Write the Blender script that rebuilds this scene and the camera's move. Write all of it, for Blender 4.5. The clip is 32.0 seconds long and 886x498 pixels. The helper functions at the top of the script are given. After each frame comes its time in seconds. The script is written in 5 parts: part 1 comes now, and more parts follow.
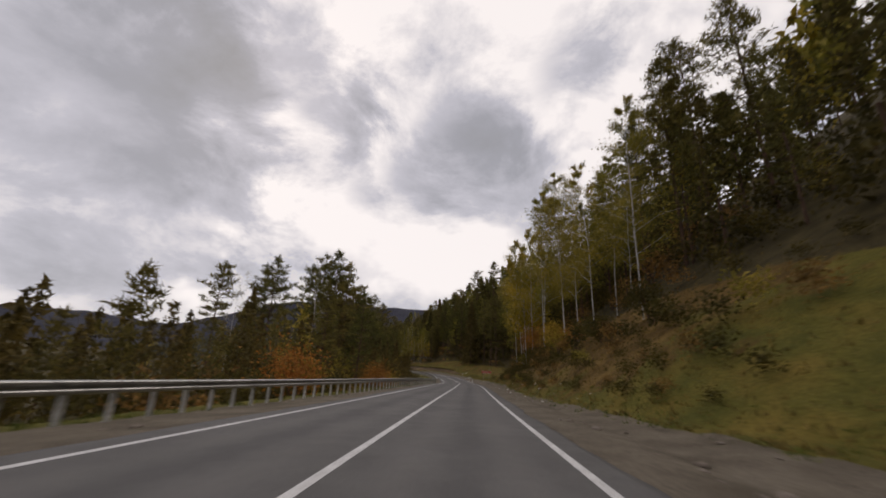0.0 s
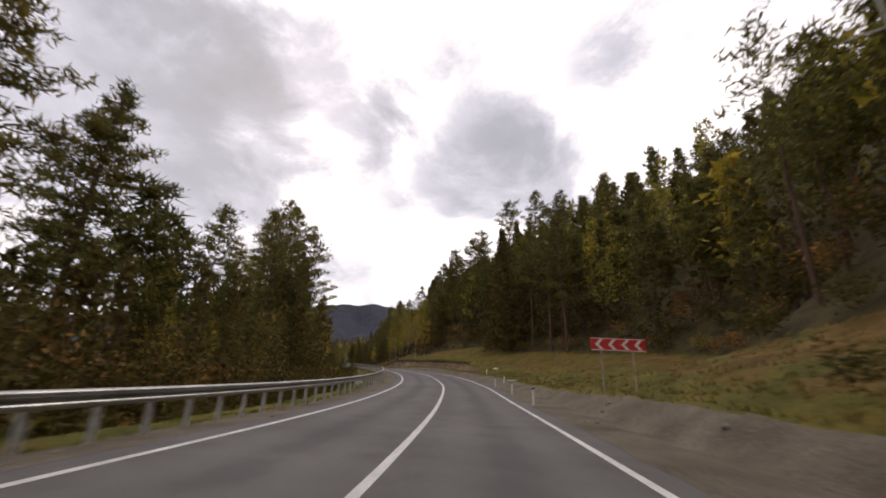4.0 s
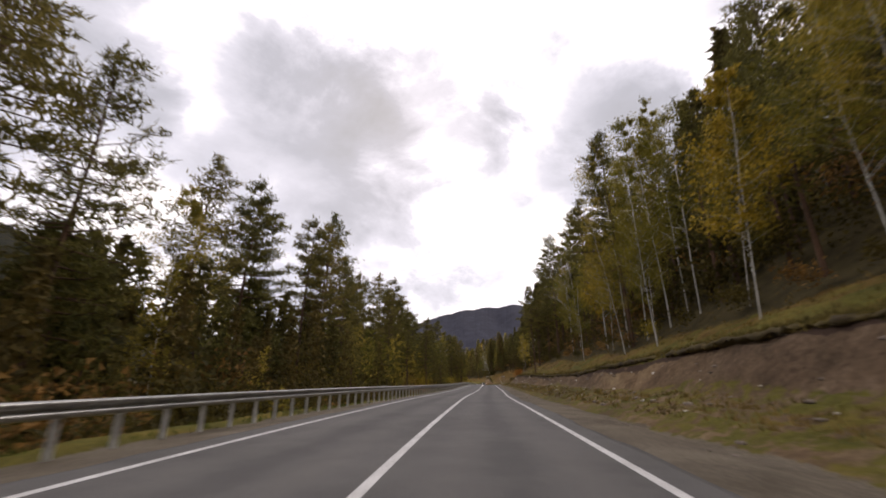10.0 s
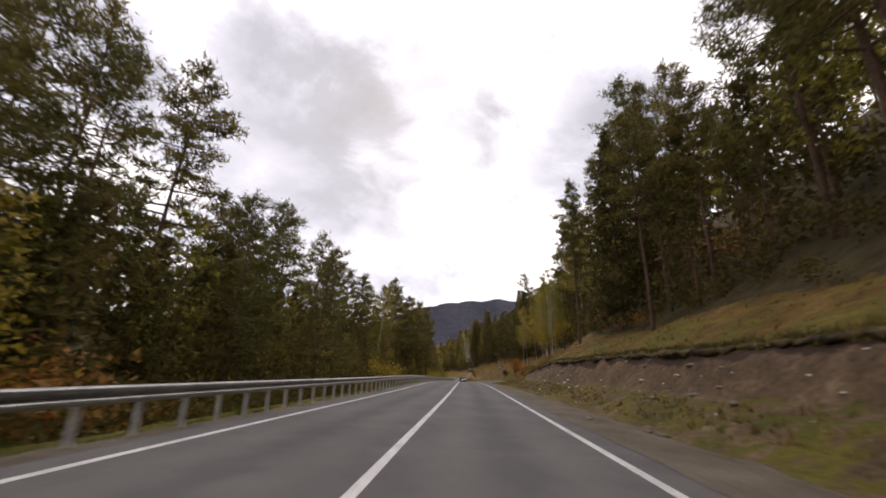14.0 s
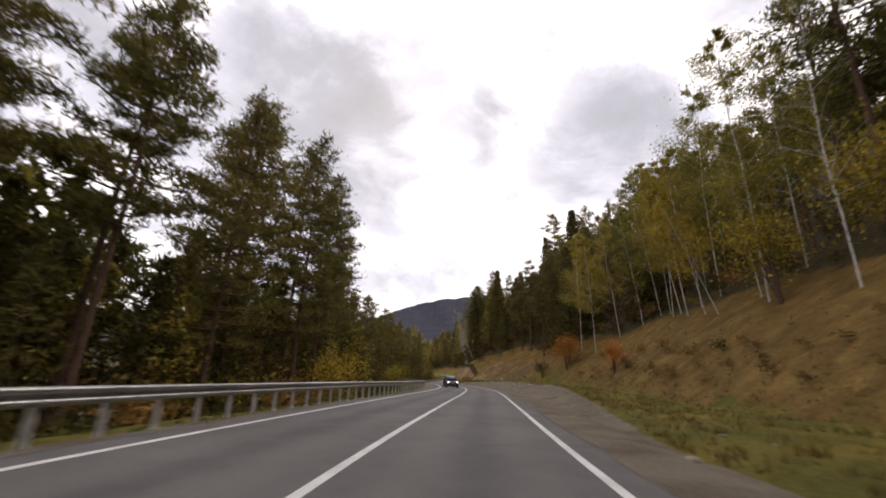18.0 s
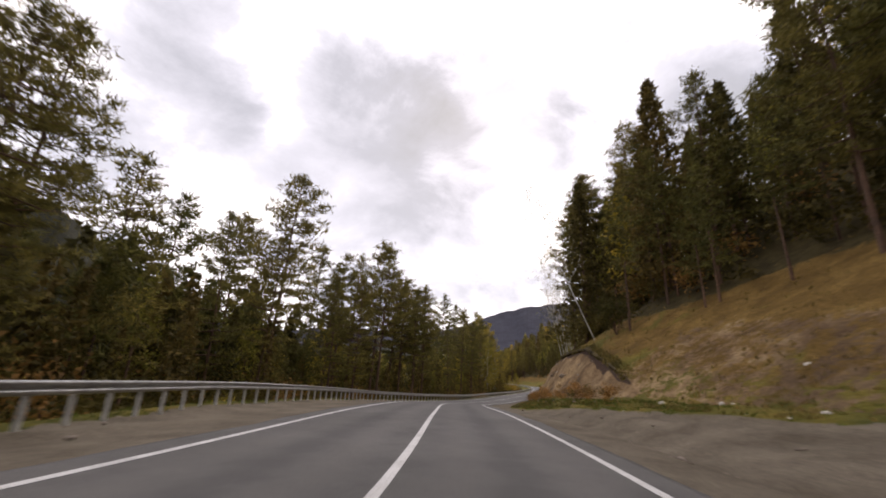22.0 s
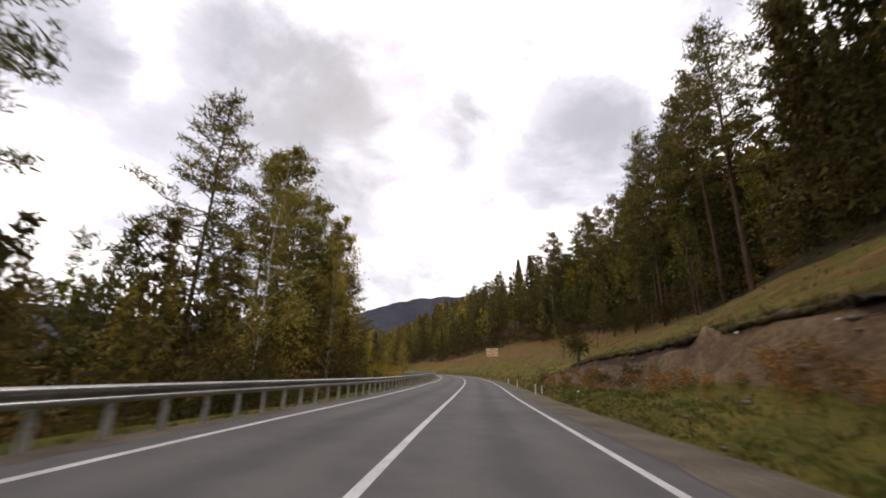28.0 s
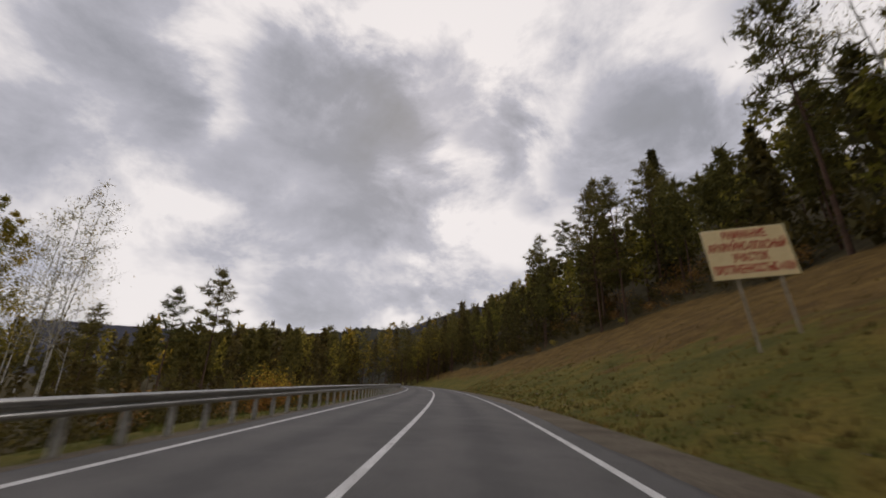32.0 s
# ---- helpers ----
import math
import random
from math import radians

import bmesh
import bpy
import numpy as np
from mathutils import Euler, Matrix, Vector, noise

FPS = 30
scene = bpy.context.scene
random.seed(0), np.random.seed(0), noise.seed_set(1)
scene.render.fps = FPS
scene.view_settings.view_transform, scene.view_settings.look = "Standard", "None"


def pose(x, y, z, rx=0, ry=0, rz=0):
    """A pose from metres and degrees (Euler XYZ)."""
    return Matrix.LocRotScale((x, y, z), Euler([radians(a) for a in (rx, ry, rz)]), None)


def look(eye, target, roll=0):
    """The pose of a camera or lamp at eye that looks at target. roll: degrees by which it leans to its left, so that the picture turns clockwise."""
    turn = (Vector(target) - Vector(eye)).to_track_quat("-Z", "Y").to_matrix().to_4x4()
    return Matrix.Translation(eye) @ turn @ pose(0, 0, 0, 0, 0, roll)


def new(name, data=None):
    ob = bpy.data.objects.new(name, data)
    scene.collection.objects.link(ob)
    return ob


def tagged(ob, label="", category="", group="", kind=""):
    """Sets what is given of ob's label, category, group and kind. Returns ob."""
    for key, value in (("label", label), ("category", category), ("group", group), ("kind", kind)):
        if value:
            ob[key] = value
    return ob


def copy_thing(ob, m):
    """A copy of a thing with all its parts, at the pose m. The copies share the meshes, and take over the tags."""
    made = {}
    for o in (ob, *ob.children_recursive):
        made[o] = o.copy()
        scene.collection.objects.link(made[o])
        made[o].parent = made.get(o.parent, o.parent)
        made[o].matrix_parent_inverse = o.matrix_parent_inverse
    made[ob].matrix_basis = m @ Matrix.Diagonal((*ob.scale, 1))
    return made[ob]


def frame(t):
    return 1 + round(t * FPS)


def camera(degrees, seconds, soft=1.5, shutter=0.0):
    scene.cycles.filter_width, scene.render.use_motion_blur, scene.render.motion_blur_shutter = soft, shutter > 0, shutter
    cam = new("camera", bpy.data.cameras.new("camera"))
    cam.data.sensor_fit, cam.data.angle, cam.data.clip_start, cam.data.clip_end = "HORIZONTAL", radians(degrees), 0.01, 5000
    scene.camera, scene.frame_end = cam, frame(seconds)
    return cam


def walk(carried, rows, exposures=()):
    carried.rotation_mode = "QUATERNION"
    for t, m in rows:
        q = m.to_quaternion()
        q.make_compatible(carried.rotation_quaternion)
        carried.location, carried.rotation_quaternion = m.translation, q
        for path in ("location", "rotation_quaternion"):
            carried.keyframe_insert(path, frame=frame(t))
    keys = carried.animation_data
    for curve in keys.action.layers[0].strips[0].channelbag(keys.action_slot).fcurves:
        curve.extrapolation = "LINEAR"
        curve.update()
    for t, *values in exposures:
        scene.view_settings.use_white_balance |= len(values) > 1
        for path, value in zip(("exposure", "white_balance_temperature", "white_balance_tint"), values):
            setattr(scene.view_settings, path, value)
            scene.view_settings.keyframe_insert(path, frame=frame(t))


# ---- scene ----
cam = camera(96.90, 32.0, soft=1.8, shutter=0.26)
PATH = [
    (0.0, 0.0, 0.0, 1.2, 108.228, -2.486, 0.826),
    (0.5, 0.624, 12.405, 1.215, 108.152, -1.999, 0.93),
    (1.0, 1.252, 24.515, 1.276, 108.293, -2.303, 0.693),
    (1.5, 1.866, 36.29, 1.338, 108.064, -2.363, 0.797),
    (2.0, 2.437, 47.72, 1.4, 107.899, -2.35, 0.933),
    (2.5, 2.939, 58.868, 1.453, 107.762, -2.59, 1.31),
    (3.0, 3.356, 69.841, 1.479, 107.764, -2.047, 1.843),
    (3.5, 3.627, 80.736, 1.458, 107.826, -2.291, 2.905),
    (4.0, 3.622, 91.608, 1.442, 108.447, -2.134, 4.681),
    (4.5, 3.278, 102.474, 1.52, 109.08, -2.031, 6.517),
    (5.0, 2.627, 113.337, 1.739, 109.741, -1.965, 7.924),
    (5.5, 1.672, 124.19, 2.148, 110.448, -1.925, 9.69),
    (6.0, 0.122, 134.982, 2.693, 110.383, -0.8, 14.631),
    (6.5, -2.317, 145.619, 3.217, 110.379, -0.331, 19.753),
    (7.0, -5.584, 156.027, 3.666, 110.361, -1.024, 23.584),
    (7.5, -9.48, 166.162, 4.06, 110.134, -1.028, 26.706),
    (8.0, -13.662, 176.052, 4.408, 109.879, -0.252, 27.654),
    (8.5, -17.806, 185.761, 4.704, 109.629, -0.247, 27.375),
    (9.0, -21.78, 195.32, 4.941, 109.033, -0.476, 26.509),
    (9.5, -25.57, 204.758, 5.114, 108.894, -0.916, 25.755),
    (10.0, -29.204, 214.1, 5.213, 108.355, -0.294, 25.326),
    (10.5, -32.68, 223.359, 5.242, 107.933, -0.689, 24.485),
    (11.0, -36.008, 232.552, 5.193, 107.116, -0.824, 23.833),
    (11.5, -39.234, 241.692, 5.102, 107.186, -1.043, 23.449),
    (12.0, -42.392, 250.785, 5.022, 107.39, -1.048, 23.198),
    (12.5, -45.499, 259.804, 4.959, 107.475, -0.911, 23.189),
    (13.0, -48.561, 268.728, 4.915, 107.555, -1.072, 23.037),
    (13.5, -51.589, 277.601, 4.892, 107.519, -1.376, 22.864),
    (14.0, -54.63, 286.508, 4.888, 107.452, -2.031, 22.75),
    (14.5, -57.728, 295.538, 4.88, 107.465, -1.543, 22.978),
    (15.0, -60.872, 304.77, 4.863, 107.383, -1.577, 22.645),
    (15.5, -64.069, 314.248, 4.866, 107.285, -1.573, 22.641),
    (16.0, -67.383, 323.973, 4.875, 107.168, -1.529, 23.005),
    (16.5, -70.858, 333.927, 4.843, 107.031, -1.44, 23.558),
    (17.0, -74.455, 344.083, 4.739, 107.133, -1.242, 23.606),
    (17.5, -78.073, 354.392, 4.596, 107.589, -1.844, 23.092),
    (18.0, -81.616, 364.77, 4.437, 107.107, -2.261, 22.313),
    (18.5, -85.022, 375.131, 4.266, 107.119, -2.908, 21.472),
    (19.0, -88.275, 385.416, 4.046, 106.989, -2.866, 20.843),
    (19.5, -91.384, 395.589, 3.812, 107.024, -2.865, 20.377),
    (20.0, -94.446, 405.631, 3.598, 107.332, -2.576, 20.839),
    (20.5, -97.693, 415.489, 3.373, 107.237, -2.645, 22.989),
    (21.0, -101.387, 425.017, 3.148, 107.215, -2.634, 26.759),
    (21.5, -105.588, 434.057, 2.948, 107.888, -2.794, 30.37),
    (22.0, -110.216, 442.497, 2.821, 108.057, -3.057, 34.233),
    (22.5, -115.047, 450.357, 2.719, 107.537, -3.86, 35.7),
    (23.0, -119.81, 457.791, 2.532, 106.588, -3.129, 36.434),
    (23.5, -124.383, 464.914, 2.255, 105.585, -2.313, 36.363),
    (24.0, -128.652, 471.855, 1.907, 105.176, -1.455, 34.77),
    (24.5, -132.598, 478.781, 1.495, 104.957, -1.011, 32.889),
    (25.0, -136.198, 485.942, 1.085, 105.642, -1.242, 28.866),
    (25.5, -139.426, 493.518, 0.722, 105.583, -1.482, 25.533),
    (26.0, -142.306, 501.573, 0.423, 106.371, -2.175, 21.784),
    (26.5, -144.92, 510.119, 0.193, 107.121, -1.591, 20.098),
    (27.0, -147.476, 519.125, 0.067, 107.33, -1.77, 19.542),
    (27.5, -150.105, 528.589, 0.068, 107.523, -1.941, 19.322),
    (28.0, -152.802, 538.525, 0.136, 107.705, -2.133, 18.744),
    (28.5, -155.511, 548.927, 0.172, 107.881, -2.375, 17.995),
    (29.0, -158.265, 559.7, 0.193, 108.474, -2.645, 18.025),
    (29.5, -161.111, 570.69, 0.304, 108.5, -3.389, 17.981),
    (30.0, -164.064, 581.757, 0.453, 108.746, -2.978, 18.735),
    (30.5, -167.172, 592.818, 0.588, 109.247, -2.115, 19.891),
    (31.0, -170.514, 603.838, 0.753, 109.449, -1.334, 21.626),
    (31.5, -174.317, 614.737, 0.935, 109.776, -1.939, 24.662),
    (32.0, -178.669, 625.428, 1.071, 108.983, -1.455, 27.418),
]

EXPOSURES = [(0, -0.6, 6950, 15), (1.5, -0.35, 7000, 17), (3, -0.1, 7000, 17), (8, -0.08, 7000, 17), (12, 0.22, 7000, 17), (19, 0.18, 7000, 17), (23, 0.3, 7000, 17), (26, 0.42, 7000, 17), (28.5, 0.08, 6950, 16), (30, -0.12, 6900, 16), (31, -0.42, 6850, 15), (32, -0.75, 6850, 14)]
walk(cam, [(r[0], pose(*r[1:])) for r in PATH], EXPOSURES)

# ---- sky and sun ----
SUN_AZ, SUN_EL = radians(-30), radians(38)
world = bpy.data.worlds.new("overcast_sky")
scene.world = world
world.use_nodes = True
wt = world.node_tree
wt.nodes.clear()


def wn(kind, **kw):
    n = wt.nodes.new(kind)
    for k, v in kw.items():
        if k == "op":
            n.operation = v
        elif k == "data":
            n.data_type = v
        else:
            n.inputs[k].default_value = v
    return n


def wl(a, b, i, o=0):
    wt.links.new(a.outputs[o], b.inputs[i])


tc = wt.nodes.new("ShaderNodeTexCoord")
sep = wt.nodes.new("ShaderNodeSeparateXYZ")
wl(tc, sep, 0)
za = wn("ShaderNodeMath", op="MULTIPLY")
wl(sep, za, 0, 2)
za.inputs[1].default_value = 1.6
comb = wt.nodes.new("ShaderNodeCombineXYZ")
wl(sep, comb, 0, 0)
wl(sep, comb, 1, 1)
wl(za, comb, 2)
n1 = wt.nodes.new("ShaderNodeTexNoise")
n1.inputs["Scale"].default_value = 3.1
n1.inputs["Detail"].default_value = 9
n1.inputs["Roughness"].default_value = 0.6
n1.inputs["Distortion"].default_value = 0.25
wl(comb, n1, "Vector")
n2 = wt.nodes.new("ShaderNodeTexNoise")
n2.inputs["Scale"].default_value = 1.5
n2.inputs["Detail"].default_value = 2
wl(comb, n2, "Vector")
fine_part = wn("ShaderNodeMath", op="MULTIPLY_ADD")
wl(n1, fine_part, 0)
fine_part.inputs[1].default_value = 0.80
fine_part.inputs[2].default_value = 0.355
mixn = wn("ShaderNodeMath", op="MULTIPLY_ADD")
wl(n2, mixn, 0)
mixn.inputs[1].default_value = 0.25
wl(fine_part, mixn, 2)
dirn = wt.nodes.new("ShaderNodeVectorMath")
dirn.operation = "MULTIPLY_ADD"
wt.links.new(n1.outputs["Color"], dirn.inputs[0])
dirn.inputs[1].default_value = (0.34, 0.34, 0.34)
wt.links.new(tc.outputs["Generated"], dirn.inputs[2])
total = mixn
# clouds: bearing to the left of north and height in degrees, radius in degrees, weight (negative: grey)
CLOUDS = ((50.5, 38.5, 8, -0.20), (44, 34.5, 7, -0.12), (37, 30.5, 7, -0.14), (24, 41, 5, -0.08), (18.5, 34, 4.5, -0.15), (-3, 34.5, 7, -0.19), (5.5, 28.7, 4, -0.13), (14, 26, 3, -0.06), (46, 21, 6, -0.08), (40, 13.5, 5, -0.12), (33, 14.5, 4, -0.13), (27, 13.2, 5, -0.15), (70, 31.5, 5, -0.09), (77, 33.5, 5, -0.03), (66, 29.5, 4, -0.07), (57, 26, 5, -0.05), (31, 36, 11, -0.06), (59, 17.5, 4, 0.07), (-22, 42, 5, -0.12), (50, 12.5, 5, -0.12), (11, 30, 5, -0.05), (-12, 30, 7, -0.10), (43, 26, 6, -0.08), (35, 23, 6, -0.08), (30, 27, 5, -0.06), (53, 31, 5, -0.08), (2, 24, 5, -0.06), (22, 20.5, 7, 0.08), (30, 52, 14, 0.10), (2, 50, 12, 0.10), (64, 44, 7, 0.08), (12, 36, 3, 0.05))
for bearing, height, size, weight in CLOUDS:
    cloud = (-math.sin(radians(bearing)) * math.cos(radians(height)), math.cos(radians(bearing)) * math.cos(radians(height)), math.sin(radians(height)))
    c = Vector(cloud).normalized() + Vector((0.17, 0.17, 0.17))
    away = wt.nodes.new("ShaderNodeVectorMath")
    away.operation = "DISTANCE"
    wt.links.new(dirn.outputs[0], away.inputs[0])
    away.inputs[1].default_value = c
    soft_edge = wt.nodes.new("ShaderNodeMapRange")
    soft_edge.interpolation_type = "SMOOTHSTEP"
    wt.links.new(away.outputs["Value"], soft_edge.inputs[0])
    soft_edge.inputs[1].default_value, soft_edge.inputs[2].default_value = 0.35 * radians(size), 1.5 * radians(size)
    soft_edge.inputs[3].default_value, soft_edge.inputs[4].default_value = 0.92 * weight, 0.0
    plus = wn("ShaderNodeMath", op="ADD")
    wl(total, plus, 0)
    wl(soft_edge, plus, 1)
    total = plus
ramp = wt.nodes.new("ShaderNodeValToRGB")
e = ramp.color_ramp.elements
e[0].position, e[0].color = 0.50, (0.45, 0.475, 0.515, 1)
e[1].position, e[1].color = 0.93, (1.45, 1.44, 1.46, 1)
m = e.new(0.66)
m.color = (0.54, 0.57, 0.645, 1)
m = e.new(0.80)
m.color = (0.80, 0.83, 0.94, 1)
wl(total, ramp, 0)
sky = wt.nodes.new("ShaderNodeTexSky")
sky.sky_type = "NISHITA"
sky.sun_disc = False
sky.sun_elevation = SUN_EL
sky.sun_rotation = SUN_AZ
skys = wt.nodes.new("ShaderNodeVectorMath")
skys.operation = "SCALE"
skys.inputs["Scale"].default_value = 0.10
wl(sky, skys, 0)
mx = wt.nodes.new("ShaderNodeMix")
mx.data_type = "RGBA"
mx.inputs[0].default_value = 0.93
wt.links.new(skys.outputs[0], mx.inputs[6])
wt.links.new(ramp.outputs[0], mx.inputs[7])
bg = wt.nodes.new("ShaderNodeBackground")
wt.links.new(mx.outputs[2], bg.inputs[0])
bg.inputs[1].default_value = 1.0
out = wt.nodes.new("ShaderNodeOutputWorld")
wl(bg, out, 0)

sun = new("sun", bpy.data.lights.new("sun", "SUN"))
sun.data.energy, sun.data.angle, sun.data.color = 0.6, radians(25), (1.0, 0.96, 0.9)
sun.matrix_world = look((-50 * math.sin(SUN_AZ), 50 * math.cos(SUN_AZ), 40), (0, 0, 0))


# ---- materials ----
def material(name, build):
    m = bpy.data.materials.new(name)
    m.use_nodes = True
    t = m.node_tree
    b = t.nodes["Principled BSDF"]
    build(t, b)
    return m


def tex(t, scale, detail=4.0, rough=0.55, coords="Object", distortion=0.0, stretch=None):
    c = t.nodes.new("ShaderNodeTexCoord")
    n = t.nodes.new("ShaderNodeTexNoise")
    n.inputs["Scale"].default_value, n.inputs["Detail"].default_value = scale, detail
    n.inputs["Roughness"].default_value, n.inputs["Distortion"].default_value = rough, distortion
    if stretch:
        mp = t.nodes.new("ShaderNodeMapping")
        mp.inputs["Scale"].default_value = stretch
        t.links.new(c.outputs[coords], mp.inputs[0])
        t.links.new(mp.outputs[0], n.inputs["Vector"])
    else:
        t.links.new(c.outputs[coords], n.inputs["Vector"])
    return n.outputs[0]


def ramp_of(t, fac, stops):
    r = t.nodes.new("ShaderNodeValToRGB")
    els = r.color_ramp.elements
    for i, (p, c) in enumerate(stops):
        el = els[i] if i < 2 else els.new(p)
        el.position, el.color = p, (*c, 1)
    t.links.new(fac, r.inputs[0])
    return r.outputs[0]


def mixc(t, fac, a, b, mode="MIX"):
    n = t.nodes.new("ShaderNodeMix")
    n.data_type, n.blend_type = "RGBA", mode
    for v, i in ((fac, 0), (a, 6), (b, 7)):
        if hasattr(v, "links"):
            t.links.new(v, n.inputs[i])
        else:
            n.inputs[i].default_value = v if i == 0 else (*v, 1)
    return n.outputs[2]


def bump(t, b, height, strength=0.3, distance=0.02):
    n = t.nodes.new("ShaderNodeBump")
    n.inputs["Strength"].default_value, n.inputs["Distance"].default_value = strength, distance
    t.links.new(height, n.inputs["Height"])
    t.links.new(n.outputs[0], b.inputs["Normal"])


def two_scale(name, stops, s1, s2, rough=0.9, bump_s=None, strength=0.4, dist=0.03, metal=0.0, stops2=None, spec=0.3, coords="Object"):
    def f(t, b):
        base = ramp_of(t, tex(t, s1, coords=coords), stops)
        fine = ramp_of(t, tex(t, s2, 6, 0.65, coords=coords), stops2 or [(0.3, (0.62, 0.62, 0.62)), (0.7, (1.3, 1.3, 1.3))])
        t.links.new(mixc(t, 1.0, base, fine, "MULTIPLY"), b.inputs["Base Color"])
        b.inputs["Roughness"].default_value, b.inputs["Metallic"].default_value = rough, metal
        b.inputs["Specular IOR Level"].default_value = spec
        if bump_s:
            bump(t, b, tex(t, bump_s, 6, 0.6, coords=coords), strength, dist)
    return material(name, f)


def leaf_material(name, stops, rough=0.75, trans=0.4):
    def f(t, b):
        g = t.nodes.new("ShaderNodeNewGeometry")
        o = t.nodes.new("ShaderNodeObjectInfo")
        base = ramp_of(t, g.outputs["Random Per Island"], stops)
        var = ramp_of(t, o.outputs["Random"], [(0.0, (0.75, 0.82, 0.8)), (1.0, (1.3, 1.15, 1.1))])
        col = mixc(t, 1.0, base, var, "MULTIPLY")
        clump = ramp_of(t, tex(t, 0.6, 2), [(0.35, (0.65, 0.68, 0.7)), (0.65, (1.35, 1.28, 1.15))])
        col = mixc(t, 1.0, col, clump, "MULTIPLY")
        t.links.new(col, b.inputs["Base Color"])
        b.inputs["Roughness"].default_value = rough
        b.inputs["Specular IOR Level"].default_value = 0.2
        tr = t.nodes.new("ShaderNodeBsdfTranslucent")
        t.links.new(col, tr.inputs[0])
        mix = t.nodes.new("ShaderNodeMixShader")
        mix.inputs[0].default_value = trans
        t.links.new(b.outputs[0], mix.inputs[1])
        t.links.new(tr.outputs[0], mix.inputs[2])
        t.links.new(mix.outputs[0], t.nodes["Material Output"].inputs[0])
    return material(name, f)


def asphalt_build(t, b):
    base = ramp_of(t, tex(t, 0.25, 5, 0.6), [(0.3, (0.094, 0.090, 0.087)), (0.7, (0.130, 0.124, 0.120))])
    grain = ramp_of(t, tex(t, 60, 6, 0.7), [(0.3, (0.62, 0.62, 0.62)), (0.7, (1.32, 1.31, 1.30))])
    w = t.nodes.new("ShaderNodeAttribute")
    w.attribute_name = "wear"
    blotch = tex(t, 1.1, 6, 0.65)
    add = t.nodes.new("ShaderNodeMath")
    add.operation = "MULTIPLY_ADD"
    t.links.new(w.outputs["Fac"], add.inputs[0])
    add.inputs[1].default_value = 0.3
    t.links.new(blotch, add.inputs[2])
    worn = ramp_of(t, add.outputs[0], [(0.30, (0.78, 0.78, 0.79)), (0.55, (1.0, 1.0, 1.0)), (0.95, (1.16, 1.15, 1.13))])
    t.links.new(mixc(t, 1.0, mixc(t, 1.0, base, grain, "MULTIPLY"), worn, "MULTIPLY"), b.inputs["Base Color"])
    b.inputs["Roughness"].default_value = 0.82
    b.inputs["Specular IOR Level"].default_value = 0.3
    bump(t, b, tex(t, 90, 6, 0.6), 0.35, 0.01)


M_ASPHALT = material("asphalt", asphalt_build)
M_PAINT = two_scale("road_paint", [(0.3, (0.52, 0.51, 0.50)), (0.7, (0.72, 0.71, 0.70))], 1.5, 30, 0.7, stops2=[(0.32, (0.45, 0.44, 0.43)), (0.5, (1.0, 1.0, 1.0))])
M_STEEL = two_scale("galvanised_steel", [(0.3, (0.29, 0.29, 0.28)), (0.7, (0.43, 0.42, 0.41))], 1.2, 9, 0.36, metal=0.92, bump_s=4, strength=0.1)
# the posts' sunlit look is put into this colour, lighter than the beam's
M_POST_LIT = two_scale("zinc_post_sunlit", [(0.3, (0.34, 0.33, 0.31)), (0.7, (0.50, 0.49, 0.46))], 1.5, 12, 0.6, metal=0.2)
M_PINE = leaf_material("pine_needles", [(0.0, (0.092, 0.086, 0.027)), (0.6, (0.142, 0.131, 0.038)), (1.0, (0.196, 0.174, 0.052))])
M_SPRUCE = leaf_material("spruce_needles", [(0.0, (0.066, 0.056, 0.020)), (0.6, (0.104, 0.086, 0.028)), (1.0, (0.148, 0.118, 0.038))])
M_BIRCH = leaf_material("birch_leaves", [(0.0, (0.17, 0.158, 0.030)), (0.6, (0.285, 0.25, 0.048)), (1.0, (0.40, 0.33, 0.078))], 0.75, 0.52)
M_GOLD = leaf_material("golden_leaves", [(0.0, (0.20, 0.155, 0.022)), (0.6, (0.39, 0.295, 0.04)), (1.0, (0.54, 0.41, 0.07))])
M_RUST = leaf_material("rust_leaves", [(0.0, (0.24, 0.098, 0.024)), (0.6, (0.43, 0.19, 0.045)), (1.0, (0.53, 0.27, 0.065))])
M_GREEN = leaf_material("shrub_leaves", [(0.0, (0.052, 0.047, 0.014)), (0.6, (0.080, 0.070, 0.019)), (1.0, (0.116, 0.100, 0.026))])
M_BARK = two_scale("pine_bark", [(0.3, (0.06, 0.04, 0.03)), (0.7, (0.15, 0.085, 0.055))], 0.7, 10, 0.95, 12, 0.7, 0.03)


def birch_bark(t, b):
    white = ramp_of(t, tex(t, 2.0, 3), [(0.3, (0.38, 0.36, 0.33)), (0.7, (0.62, 0.60, 0.56))])
    marks = ramp_of(t, tex(t, 1.0, 5, 0.6, stretch=(2.5, 2.5, 7)), [(0.56, (1, 1, 1)), (0.64, (0.10, 0.09, 0.08))])
    t.links.new(mixc(t, 1.0, white, marks, "MULTIPLY"), b.inputs["Base Color"])
    b.inputs["Roughness"].default_value = 0.8


M_BBARK = material("birch_bark", birch_bark)


